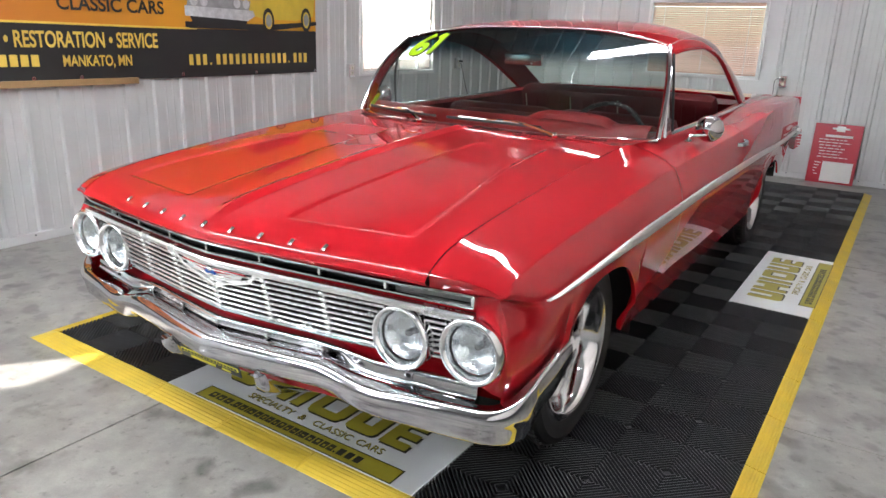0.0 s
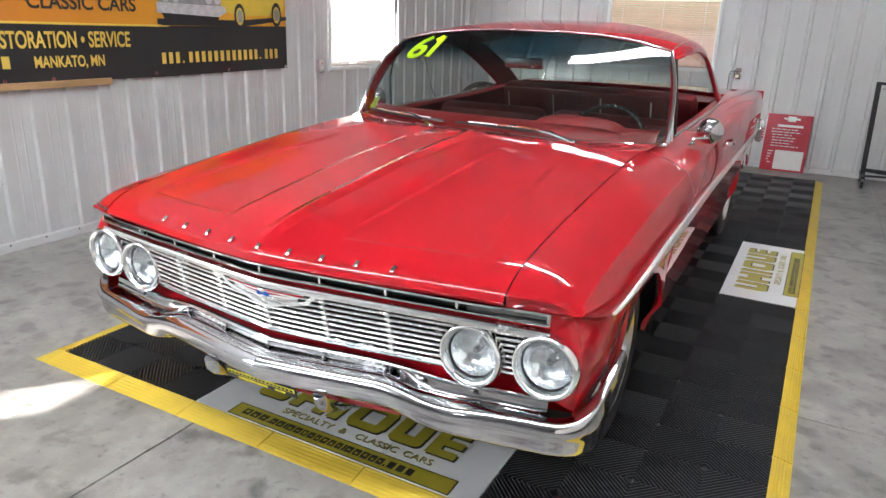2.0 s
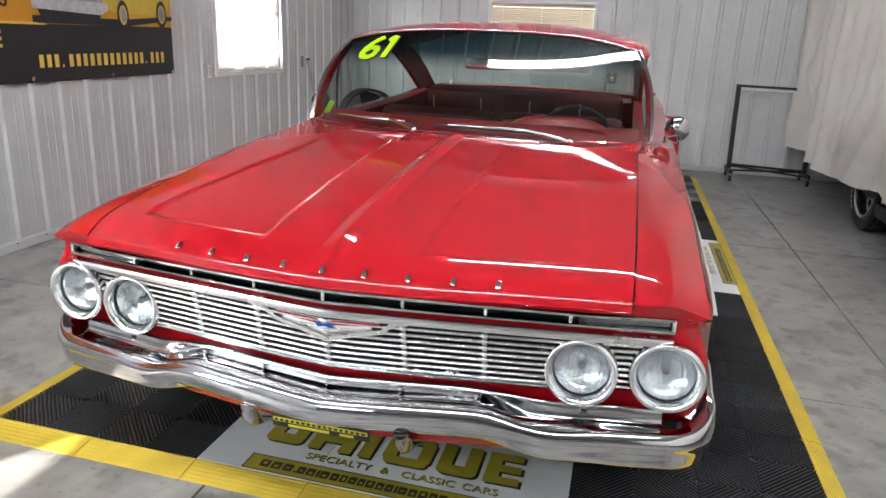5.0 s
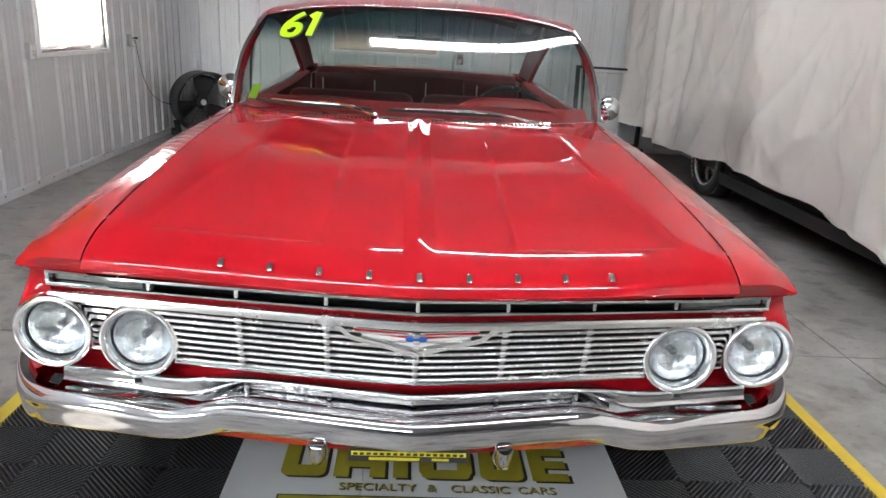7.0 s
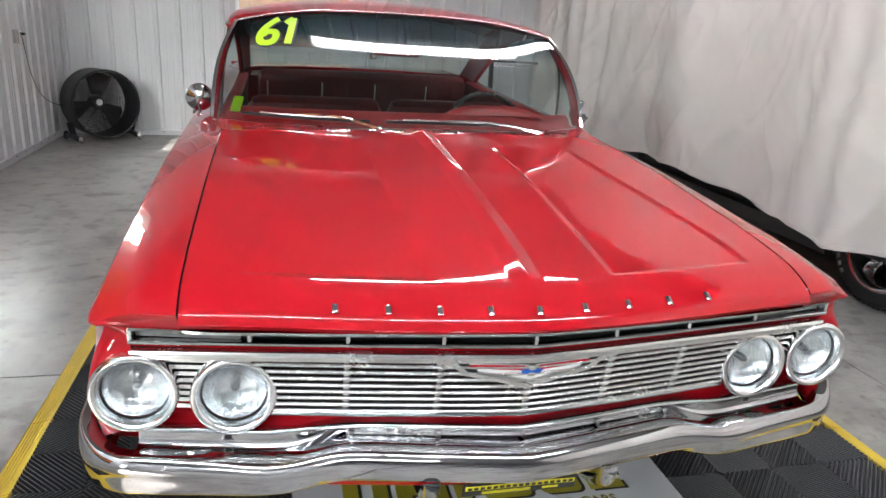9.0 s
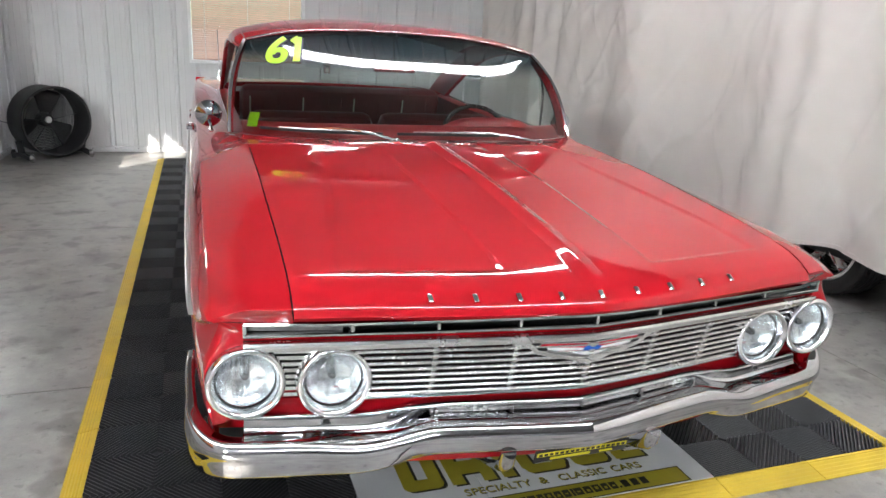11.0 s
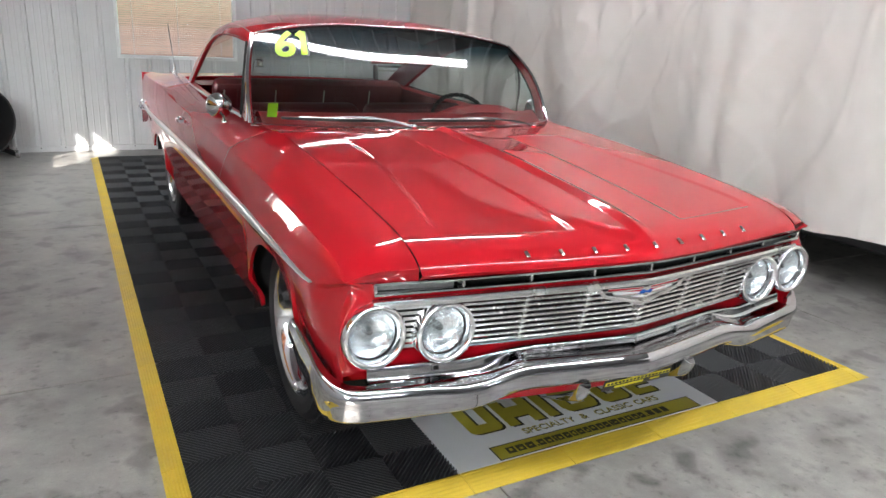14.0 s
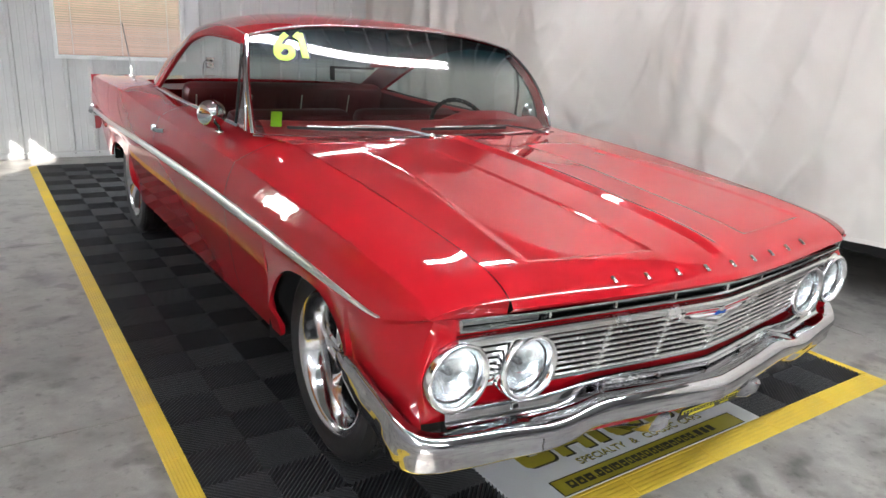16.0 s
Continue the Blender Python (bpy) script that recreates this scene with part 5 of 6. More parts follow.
# dealer plate below the bumper, its writing as bars
bm = bm_new()
box(bm, (-0.006, -0.001, 0.342), (0.285, 0.004, 0.044), Matrix.Rotation(radians(14), 4, "X"), 0.002)
plate = part("front_plate", bm, "plate", car, "black and yellow plate below the bumper")


def on_plate(z, proud):
    return -0.001 - (z - 0.342) * 0.25 - proud


for z, x0, x1, h in ((0.348, -0.142, 0.130, 0.013), (0.331, -0.10, 0.02, 0.008), (0.331, 0.05, 0.09, 0.006)):
    bm = bm_new()
    box(bm, ((x0 + x1) / 2, on_plate(z, 0.0028), z), (x1 - x0, 0.0022, h), Matrix.Rotation(radians(14), 4, "X"))
    part("plate_band", bm, "plate_yellow", plate, smooth=False)
for k in range(17):
    bm = bm_new()
    box(bm, (-0.132 + k * 0.0157, on_plate(0.348, 0.0042), 0.348), (0.0098, 0.0022, 0.007), Matrix.Rotation(radians(14), 4, "X"))
    part("plate_bar", bm, "plate", plate, smooth=False)

# rear bumper
bm = bm_new()
path = [(-0.985, 4.66, 0.65), (-0.99, 4.95, 0.65), (-0.95, 5.10, 0.655), (-0.80, 5.16, 0.655), (0, 5.19, 0.655), (0.80, 5.16, 0.655), (0.95, 5.10, 0.655), (0.99, 4.95, 0.65), (0.985, 4.66, 0.65)]
sweep(bm, path, [(-0.02, -0.050), (0.012, -0.045), (0.024, -0.02), (0.026, 0.01), (0.015, 0.04), (-0.02, 0.050)])
part("rear_bumper", bm, "chrome", car, "chrome rear bumper")
for sg in (-1, 1):
    bm = bm_new()
    lathe(bm, [(0.0, 0.04), (0.035, 0.03), (0.045, 0.0), (0.045, -0.04), (0.0, -0.05)], 18, Matrix.Translation((sg * 0.945, 5.08, 0.70)) @ Matrix.Rotation(radians(-90), 4, "X"))
    part("tail_ornament", bm, "chrome", car)
    bm = bm_new()
    lathe(bm, [(0.034, -0.25), (0.034, 0.0), (0.030, 0.002), (0.028, -0.12), (0.001, -0.12)], 18, Matrix.Translation((sg * 0.90, 4.36, 0.505)) @ Matrix.Rotation(radians(-90), 4, "X") @ Matrix.Rotation(radians(-6), 4, "X"))
    part("exhaust_pipe", bm, "chrome", car, "polished exhaust tip")


# ---- wheels ----
def wheel_meshes():
    out = {}
    bm = bm_new()
    R, r = 0.332, 0.236
    prof = [(r - 0.004, -0.105), (r + 0.02, -0.112), (R - 0.035, -0.115), (R - 0.012, -0.103), (R - 0.001, -0.085)]
    for c in (-0.055, -0.02, 0.02, 0.055):
        prof += [(R, c - 0.006), (R - 0.008, c - 0.004), (R - 0.008, c + 0.004), (R, c + 0.006)]
    prof += [(R - 0.001, 0.085), (R - 0.012, 0.103), (R - 0.035, 0.115), (R - 0.040, 0.1135), (r + 0.030, 0.115), (r + 0.02, 0.112), (r - 0.004, 0.105)]
    lathe(bm, prof, 64)
    for k in range(60):
        a = radians(k * 6)
        for sd in (-1, 1):
            box(bm, (R * math.cos(a) - 0.001 * math.cos(a), R * math.sin(a) - 0.001 * math.sin(a), sd * 0.082), (0.008, 0.022, 0.022), Matrix.Rotation(a + 0.25 * sd, 4, "Z"))
    out["tyre"] = mesh_of(bm, "tyre", "tyre", True, 30)
    bm = bm_new()
    lathe(bm, [(r - 0.02, -0.10), (r, -0.108), (r - 0.012, -0.09), (r - 0.05, -0.02), (r - 0.052, 0.03), (r - 0.030, 0.075), (r - 0.024, 0.098), (r - 0.014, 0.108), (r - 0.002, 0.112), (r + 0.005, 0.108), (r + 0.004, 0.100)], 72)
    out["rim"] = mesh_of(bm, "rim", "alloy", True, 35)
    bm = bm_new()
    lathe(bm, [(0.001, 0.074), (0.020, 0.074), (0.030, 0.070), (0.033, 0.060), (0.036, 0.045)], 28)
    out["hub_cap"] = mesh_of(bm, "hub_cap", "chrome", True, 35)
    bm = bm_new()
    lathe(bm, [(0.001, -0.02), (0.17, -0.02), (0.17, -0.035), (0.001, -0.035)], 36)
    out["brake_disc"] = mesh_of(bm, "brake_disc", "dark", True, 30)
    bm = bm_new()
    # one tapering spoke along +x, hollowed on its face
    secs = [(0.030, 0.046, 0.060), (0.060, 0.044, 0.062), (0.100, 0.040, 0.058), (0.140, 0.037, 0.050), (0.170, 0.040, 0.040), (0.190, 0.046, 0.030)]
    rows = []
    for x, w, h in secs:
        rows.append([bm.verts.new((x, y * w, z)) for y, z in ((-1.0, h - 0.035), (-0.95, h - 0.006), (-0.70, h), (-0.45, h - 0.008), (0.45, h - 0.008), (0.70, h), (0.95, h - 0.006), (1.0, h - 0.035))])
    for a, b in zip(rows, rows[1:]):
        for k in range(7):
            bm.faces.new((a[k], a[k + 1], b[k + 1], b[k]))
        bm.faces.new((a[7], a[0], b[0], b[7]))
    bm.faces.new(rows[0]), bm.faces.new(rows[-1][::-1])
    out["spoke"] = mesh_of(bm, "spoke", "alloy", True, 45)
    bm = bm_new()
    lathe(bm, [(0.001, 0.066), (0.007, 0.066), (0.009, 0.058), (0.009, 0.045)], 6)
    out["lug_nut"] = mesh_of(bm, "lug_nut", "chrome", False)
    return out


WM = wheel_meshes()
for sg in (-1, 1):
    for wy, spin in ((0.788, 8), (3.89, 30)):
        turn = Matrix.Translation((sg * 0.797, wy, 0.332 + 0.006)) @ Matrix.Rotation(radians(90 * sg), 4, "Y") @ Matrix.Rotation(radians(spin), 4, "Z")
        w = part("wheel", WM["rim"], "alloy", car, "five-spoke polished alloy wheel with black tyre", place=Matrix.Translation((0, 0, 0)) @ turn)
        w["placed"] = 1
        for nm in ("tyre", "hub_cap", "brake_disc"):
            c = new(nm, WM[nm])
            c.parent = w
        for k in range(5):
            for nm, ang in (("spoke", 72 * k), ("lug_nut", 72 * k + 36)):
                c = new(nm, WM[nm])
                c.parent = w
                c.matrix_basis = Matrix.Rotation(radians(ang), 4, "Z") @ (Matrix.Translation((0.056, 0, -0.008)) if nm == "lug_nut" else Matrix.Identity(4))

# wheel wells and underside
bm = bm_new()
box(bm, (0, 2.45, 0.34), (1.50, 3.9, 0.22), None, 0.02)
box(bm, (0, 4.6, 0.58), (1.6, 0.9, 0.14), None, 0.02)
box(bm, (0, 0.62, 0.50), (1.20, 0.85, 0.30), None, 0.02)
part("underbody", bm, "dark", car)
for sg in (-1, 1):
    for wy, hz in ((0.805, 0.655), (3.90, 0.62)):
        bm = bm_new()
        grid(bm, lambda u, v: Vector((sg * (0.60 + 0.34 * v), wy - 0.42 * math.cos(math.pi * u), (0.26 if wy < 2 else 0.43) + (hz - (0.25 if wy < 2 else 0.42)) * math.sin(math.pi * u) ** 0.6)), 20, 3)
        part("wheel_well", bm, "dark", car)

# ---- interior ----
bm = bm_new()
box(bm, (0, 2.75, 0.46), (1.50, 2.3, 0.03))
part("cabin_floor", bm, "carpet", car)
bm = bm_new()
grid(bm, lambda u, v: Vector(((2 * u - 1) * 0.765, 1.50 + 0.21 * abs(2 * u - 1) ** 3 + (0.34 - 0.18 * abs(2 * u - 1) ** 3) * v, 0.950 + 0.048 * math.sin(math.pi * v * 0.9))), 36, 10)
grid(bm, lambda u, v: Vector(((2 * u - 1) * 0.755, 1.845 + 0.03 * abs(2 * u - 1) ** 3 + 0.03 * v, 0.958 - 0.30 * v)), 20, 4)
part("dashboard", bm, "dash", car, "red painted dashboard top")
bm = bm_new()
# hooded instrument binnacle before the driver
grid(bm, lambda u, v: Vector((0.40 + 0.24 * (2 * u - 1), 1.66 + 0.20 * v, 0.972 + 0.062 * (1 - (2 * u - 1) ** 4) * math.sin(math.pi * (0.15 + 0.8 * v)))), 20, 10)
part("instrument_hood", bm, "dash", car)


def seat(name, y, z, w, tilt, x=0.0, hgt=0.46):
    bm = bm_new()
    rot = Matrix.Rotation(radians(tilt), 4, "X")
    box(bm, (x, y, z), (w, 0.15, hgt), rot, 0.055)
    s = part(name, bm, "vinyl", car, "red vinyl bench seat with pale piping")
    for k in range(int(w / 0.085)):
        px = x - w / 2 + 0.06 + k * 0.085
        bm = bm_new()
        top = rot @ Vector((0, -0.076, hgt / 2 - 0.05))
        low = rot @ Vector((0, -0.076, -hgt / 2 + 0.08))
        rod(bm, Vector((px, y, z)) + top, Vector((px, y, z)) + low, 0.0035 if k % 4 else 0.005, 6)
        part("seat_piping", bm, "ivory" if k % 4 == 0 else "vinyl", s)
    return s


seat("front_seat", 2.48, 0.745, 0.68, 12, -0.36, 0.46)
seat("front_seat", 2.48, 0.745, 0.68, 12, 0.36, 0.46)
seat("rear_seat", 3.42, 0.80, 1.36, 16, 0.0, 0.50)
bm = bm_new()
box(bm, (0, 2.25, 0.555), (1.42, 0.50, 0.14), None, 0.05)
part("seat_cushion", bm, "vinyl", car)
bm = bm_new()
box(bm, (0, 3.18, 0.65), (1.36, 0.44, 0.14), None, 0.05)
part("seat_cushion", bm, "vinyl", car)
bm = bm_new()
grid(bm, lambda u, v: Vector(((2 * u - 1) * 0.73, 3.50 + 0.62 * v - 0.2 * v * abs(2 * u - 1) ** 2, 0.985 + 0.0 * v)), 16, 6)
part("parcel_shelf", bm, "vinyl", car)
bm = bm_new()
grid(bm, lambda u, v: roof_point(0.03 + 0.94 * u, 0.03 + 0.94 * v) - Vector((0, 0, 0.022)), 16, 12)
part("headlining", bm, "ivory", car, "pale headlining")
# steering wheel with finger-notched rim
sw = Matrix.Translation((0.455, 2.02, 0.880)) @ Matrix.Rotation(radians(62), 4, "X")
bm = bm_new()
n, rr = 72, 0.196
rings = []
for k in range(n):
    a = 2 * math.pi * k / n
    rad = 0.0115 + 0.0022 * math.cos(a * 36)
    c = Vector((rr * math.cos(a), rr * math.sin(a), 0))
    rings.append([bm.verts.new(c + Vector((math.cos(a) * rad * math.cos(b), math.sin(a) * rad * math.cos(b), rad * math.sin(b)))) for b in [2 * math.pi * q / 8 for q in range(8)]])
for k in range(n):
    a, b = rings[k], rings[(k + 1) % n]
    for q in range(8):
        bm.faces.new((a[q], b[q], b[(q + 1) % 8], a[(q + 1) % 8]))
bmesh.ops.transform(bm, matrix=sw, verts=bm.verts)
wheel_rim = part("steering_wheel", bm, "black", car, "black steering wheel with pale notches")
bm = bm_new()
for k in range(36):
    a = 2 * math.pi * (k + 0.5) / 36
    box(bm, (rr * math.cos(a), rr * math.sin(a), 0.0085), (0.010, 0.005, 0.009), Matrix.Rotation(a, 4, "Z"))
bmesh.ops.transform(bm, matrix=sw, verts=bm.verts)
part("rim_notches", bm, "satin", wheel_rim)
bm = bm_new()
for a in (0, 180, 270):
    rod(bm, (0, 0, -0.03), (rr * math.cos(radians(a)), rr * math.sin(radians(a)), 0), 0.008)
lathe(bm, [(0.0, 0.0), (0.035, -0.004), (0.042, -0.03), (0.02, -0.10), (0.02, -0.35)], 18)
bmesh.ops.transform(bm, matrix=sw, verts=bm.verts)
part("steering_hub", bm, "satin", wheel_rim)
bm = bm_new()
box(bm, (-0.01, 2.03, 1.245), (0.215, 0.024, 0.058), Matrix.Rotation(radians(8), 4, "X"), 0.010)
rod(bm, (-0.01, 2.04, 1.27), (-0.01, 2.07, 1.375), 0.006)
part("rear_view_mirror", bm, "satin", car, "rear-view mirror on a short stem")

# year figures and stickers on the windscreen
def on_screen(u, v, lift):
    p = screen(u, v)
    ex = (screen(u + 0.01, v) - screen(u - 0.01, v)).normalized()
    ey = (screen(u, v + 0.02) - screen(u, v - 0.02)).normalized()
    ez = ex.cross(ey).normalized()
    ey = ez.cross(ex)
    return Matrix(((ex.x, ey.x, ez.x, p.x + ez.x * lift), (ex.y, ey.y, ez.y, p.y + ez.y * lift), (ex.z, ey.z, ez.z, p.z + ez.z * lift), (0, 0, 0, 1)))


def bend(ob, u0, v0):
    """Lay a flat mesh, drawn in its own x and y, on the curved glass; its z stays the lift."""
    du = 0.02 / (screen(u0 + 0.01, v0) - screen(u0 - 0.01, v0)).length
    dv = 0.04 / (screen(u0, v0 + 0.02) - screen(u0, v0 - 0.02)).length
    for v in ob.data.vertices:
        m = on_screen(u0 + v.co.x * du, v0 + v.co.y * dv, v.co.z)
        v.co = m.translation


def ribbon(bm, points, hw, lift, dx=0.0, dy=0.0, n=40):
    """A flat stroke of half width hw along a smooth line."""
    mid = [spline3([(*p, 0) for p in points], k / n) for k in range(n + 1)]
    prev = None
    for k, p in enumerate(mid):
        d = (mid[min(k + 1, n)] - mid[max(k - 1, 0)]).normalized()
        side = Vector((-d.y, d.x, 0))
        row = [bm.verts.new(Vector((p.x + dx, p.y + dy, lift)) + side * hw * q) for q in (-1, -0.4, 0.4, 1)]
        if prev:
            for q in range(3):
                bm.faces.new((prev[q], prev[q + 1], row[q + 1], row[q]))
        prev = row


SIX = [(0.088, 0.172), (0.050, 0.140), (0.022, 0.090), (0.018, 0.055), (0.030, 0.026), (0.055, 0.020), (0.082, 0.034), (0.090, 0.062), (0.078, 0.088), (0.052, 0.092), (0.028, 0.070)]
ONE = [[(0.146, 0.014), (0.153, 0.09), (0.160, 0.170)], [(0.160, 0.166), (0.143, 0.154), (0.126, 0.138)]]
for strokes in ([SIX], ONE):
    fig = None
    for dx, hw, mn, lift in ((0.006, 0.0195, "ink", 0.003), (0.0, 0.0165, "lime", 0.0055)):
        bm = bm_new()
        for q, st in enumerate(strokes):
            ribbon(bm, st, hw, lift + 0.0006 * q, dx, -dx * 0.7)
        fig = part("year_figure", bm, mn, car if fig is None else fig, "lime green year figure with a dark outline" if fig is None else "", smooth=False)
        bend(fig, 0.072, 0.640)
bm = bm_new()
box(bm, (0, 0, 0), (0.045, 0.070, 0.001))
part("windscreen_sticker", bm, "lime", car, "lime green sticker inside the windscreen", place=on_screen(0.052, 0.14, -0.012))


# ---- hanging curtain ----
def drape(u, v):
    """u along the rail, v from the rail down; soft folds that gather and fan out."""
    y = 7.00 - 10.6 * u
    z = 3.15 - (3.15 - 0.335 - 0.045 * step(1.6, 3.2, y)) * v
    k = 0.35 + 0.65 * v
    f = 0.0
    for i, (c, w, a) in enumerate(((6.75, 0.10, 0.07), (6.35, 0.14, -0.06), (5.85, 0.09, 0.08), (5.45, 0.07, 0.075), (5.2, 0.09, -0.05), (4.3, 0.30, -0.07), (3.6, 0.20, 0.05), (2.9, 0.4, -0.08), (2.15, 0.12, 0.07), (1.85, 0.10, 0.075), (1.5, 0.18, -0.07), (0.9, 0.2, 0.06), (0.2, 0.25, -0.06), (-0.6, 0.2, 0.07), (-1.6, 0.3, -0.06), (-2.6, 0.2, 0.07))):
        lean = 0.16 * math.sin(i * 1.7) * (1 - v)
        f += a * math.exp(-((y + lean - c) / (w * (0.7 + 0.5 * v))) ** 2)
    n1 = noise.noise(Vector((y * 0.9, z * 0.6, 3.1)))
    n2 = noise.noise(Vector((y * 3.4 + z * 1.6, z * 1.2, 7.7)))
    n3 = noise.noise(Vector((y * 9 - z * 5.0, z * 6.0, 1.3)))
    x = 2.50 - k * f + 0.07 * n1 + 0.034 * n2 + 0.012 * n3 * (0.4 + 0.6 * v)
    r = 1 - abs(noise.noise(Vector((y * 2.3 + z * 1.5, z * 0.8 - y * 0.5, 5.5)))) * 2.2
    x -= 0.012 * max(r, 0) ** 6
    r = 1 - abs(noise.noise(Vector((y * 3.1 - z * 1.2, z * 1.7, 9.2)))) * 2.2
    x -= 0.007 * max(r, 0) ** 7
    sag = 0.028 * math.sin(y * 2.1) + 0.012 * math.sin(y * 9.3) + 0.02 * noise.noise(Vector((y * 1.5, 0, 0)))
    return Vector((x, y, z + sag * v))


bm = bm_new()
grid(bm, drape, 620, 150)
cur = solid(part("curtain", bm, "curtain"), 0.004)
tagged(cur, "long off-white cloth curtain hanging above the floor", "curtain")
bm = bm_new()
sweep(bm, [drape(k / 420, 0.998) for k in range(421)], [(-0.006, -0.012), (0.006, -0.012), (0.006, 0.012), (-0.006, 0.012)])
part("hem", bm, "curtain", cur)
bm = bm_new()
rod(bm, (2.5, -3.7, 3.17), (2.5, WALL_Y, 3.17), 0.02)
part("curtain_rail", bm, "satin", cur)

# ---- dark car standing behind the curtain ----
dark = thing("parked_car", (3.6, 3.4, 0), "black parked car hidden behind the curtain", "car")
bm = bm_new()
box(bm, (3.54, 3.1, 0.60), (1.72, 5.0, 0.76), None, 0.10)
box(bm, (3.54, 3.4, 1.15), (1.45, 2.2, 0.45), None, 0.15)
part("body", bm, "black", dark)
for sg in (0, 1):
    bm = bm_new()
    sweep(bm, [(2.675 + 1.73 * sg, 2.05, 0.235), (2.675 + 1.73 * sg, 4.36, 0.235)], [(-0.03, -0.05), (0.03, -0.05), (0.04, 0.05), (-0.04, 0.05)])
    part("sill", bm, "black", dark)
for x, s in ((2.765, -1), (4.30, 1)):
    for wy in (1.68, 4.72):
        w = part("wheel", WM["rim"], "alloy", dark, "bright wheel with black tyre", place=Matrix.Translation((x, wy, 0.333)) @ Matrix.Rotation(radians(90 * s), 4, "Y"))
        for nm in ("tyre", "hub_cap", "brake_disc"):
            new(nm, WM[nm]).parent = w
        for k in range(5):
            c = new("spoke", WM["spoke"])
            c.parent = w
            c.matrix_basis = Matrix.Rotation(radians(72 * k), 4, "Z")
        # raised white marks on the tyre wall
        for k in range(9):
            a = radians(60 + k * 9)
            bm = bm_new()
            box(bm, (0.29 * math.cos(a), 0.29 * math.sin(a), 0.1155), (0.020, 0.026, 0.002), Matrix.Rotation(a, 4, "Z"))
            c = part("tyre_mark", bm, "paper", None)
            c.parent = w

# ---- drum fan ----
fan = thing("drum_fan", (-2.37, 6.66, 0), "black floor-standing drum fan with wire guard and wheels", "fan")
FC = Vector((-2.37, 6.66, 0.385))
face = Matrix.Translation(FC) @ Matrix.Rotation(radians(36), 4, "Z") @ Matrix.Rotation(radians(90), 4, "X")
bm = bm_new()
lathe(bm, [(0.335, -0.16), (0.345, -0.15), (0.345, 0.14), (0.352, 0.15), (0.345, 0.16), (0.330, 0.155), (0.325, 0.14), (0.325, -0.15), (0.335, -0.16)], 56, face)
drum = part("drum", bm, "black", fan)
# the close rear rings are added to darken the view through the drum
for r, z, w in [(0.05 + 0.028 * k, -0.030, 0.0018) for k in range(10)] + [(0.085 + 0.0165 * k, -0.150, 0.0032) for k in range(15)]:
    bm = bm_new()
    lathe(bm, [(r - w, z), (r, z + 0.002), (r + w, z), (r, z - 0.002), (r - w, z)], 40, face)
    part("guard_ring", bm, "black", fan)
for k in range(8):
    bm = bm_new()
    a = radians(k * 45 + 10)
    rod(bm, face @ Vector((0.03 * math.cos(a), 0.03 * math.sin(a), -0.025)), face @ Vector((0.335 * math.cos(a), 0.335 * math.sin(a), -0.030)), 0.003, 6)
    part("guard_rib", bm, "black", fan)
for k in range(3):
    bm = bm_new()

    def blade(u, v):
        r = 0.05 + 0.25 * u
        a = radians(120 * k + 80) + (v - 0.5) * (0.95 - 0.1 * u)
        return face @ Vector((r * math.cos(a), r * math.sin(a), -0.10 - 0.09 * (v - 0.5)))
    grid(bm, blade, 8, 8)
    solid(part("blade", bm, "black", fan), 0.003)
bm = bm_new()
lathe(bm, [(0.0, -0.014), (0.028, -0.016), (0.034, -0.024), (0.034, -0.030)], 24, face)
part("badge", bm, "paper", fan, "white round badge")
bm = bm_new()
lathe(bm, [(0.0, -0.05), (0.06, -0.055), (0.075, -0.08), (0.075, -0.15), (0.0, -0.16)], 20, face)
part("motor", bm, "black", fan)
for sg in (-1, 1):
    bm = bm_new()
    f = Matrix.Translation((FC.x, FC.y, 0)) @ Matrix.Rotation(radians(36), 4, "Z")
    sweep(bm, [f @ Vector((sg * 0.30, -0.20, 0.035)), f @ Vector((sg * 0.31, 0.0, 0.06)), f @ Vector((sg * 0.30, 0.20, 0.035))], [(-0.02, -0.02), (0.02, -0.02), (0.02, 0.02), (-0.02, 0.02)])
    sweep(bm, [f @ Vector((sg * 0.30, 0.0, 0.05)), f @ Vector((sg * 0.325, 0.0, 0.20))], [(-0.03, -0.012), (0.03, -0.012), (0.03, 0.012), (-0.03, 0.012)], Vector((0, 1, 0)))
    part("foot_rail", bm, "black", fan, smooth=False)
    for yy in (-0.19, 0.19):
        bm = bm_new()
        p = f @ Vector((sg * 0.30, yy, 0.045))
        lathe(bm, [(0.0, -0.02), (0.035, -0.018), (0.044, -0.01), (0.044, 0.01), (0.035, 0.018), (0.0, 0.02)], 20, Matrix.Translation(p) @ Matrix.Rotation(radians(90), 4, "Y"))
        part("wheel", bm, "black" if yy > 0 else "satin", fan)
for k in range(4):
    bm = bm_new()
    a = radians(45 + 90 * k)
    bmesh.ops.create_icosphere(bm, subdivisions=2, radius=0.008, matrix=Matrix.Translation(face @ Vector((0.34 * math.cos(a), 0.34 * math.sin(a), 0.158))))
    part("bolt", bm, "satin", fan)
bm = bm_new()
cord = [(-2.815, 5.80, 1.045), (-2.78, 5.83, 1.05), (-2.79, 5.90, 0.95), (-2.80, 6.02, 0.72), (-2.79, 6.18, 0.52), (-2.74, 6.38, 0.40), (-2.66, 6.55, 0.355)]
sweep(bm, [spline3(cord, k / 30) for k in range(31)], ring(0.004, 8))
part("power_cord", bm, "black", fan)


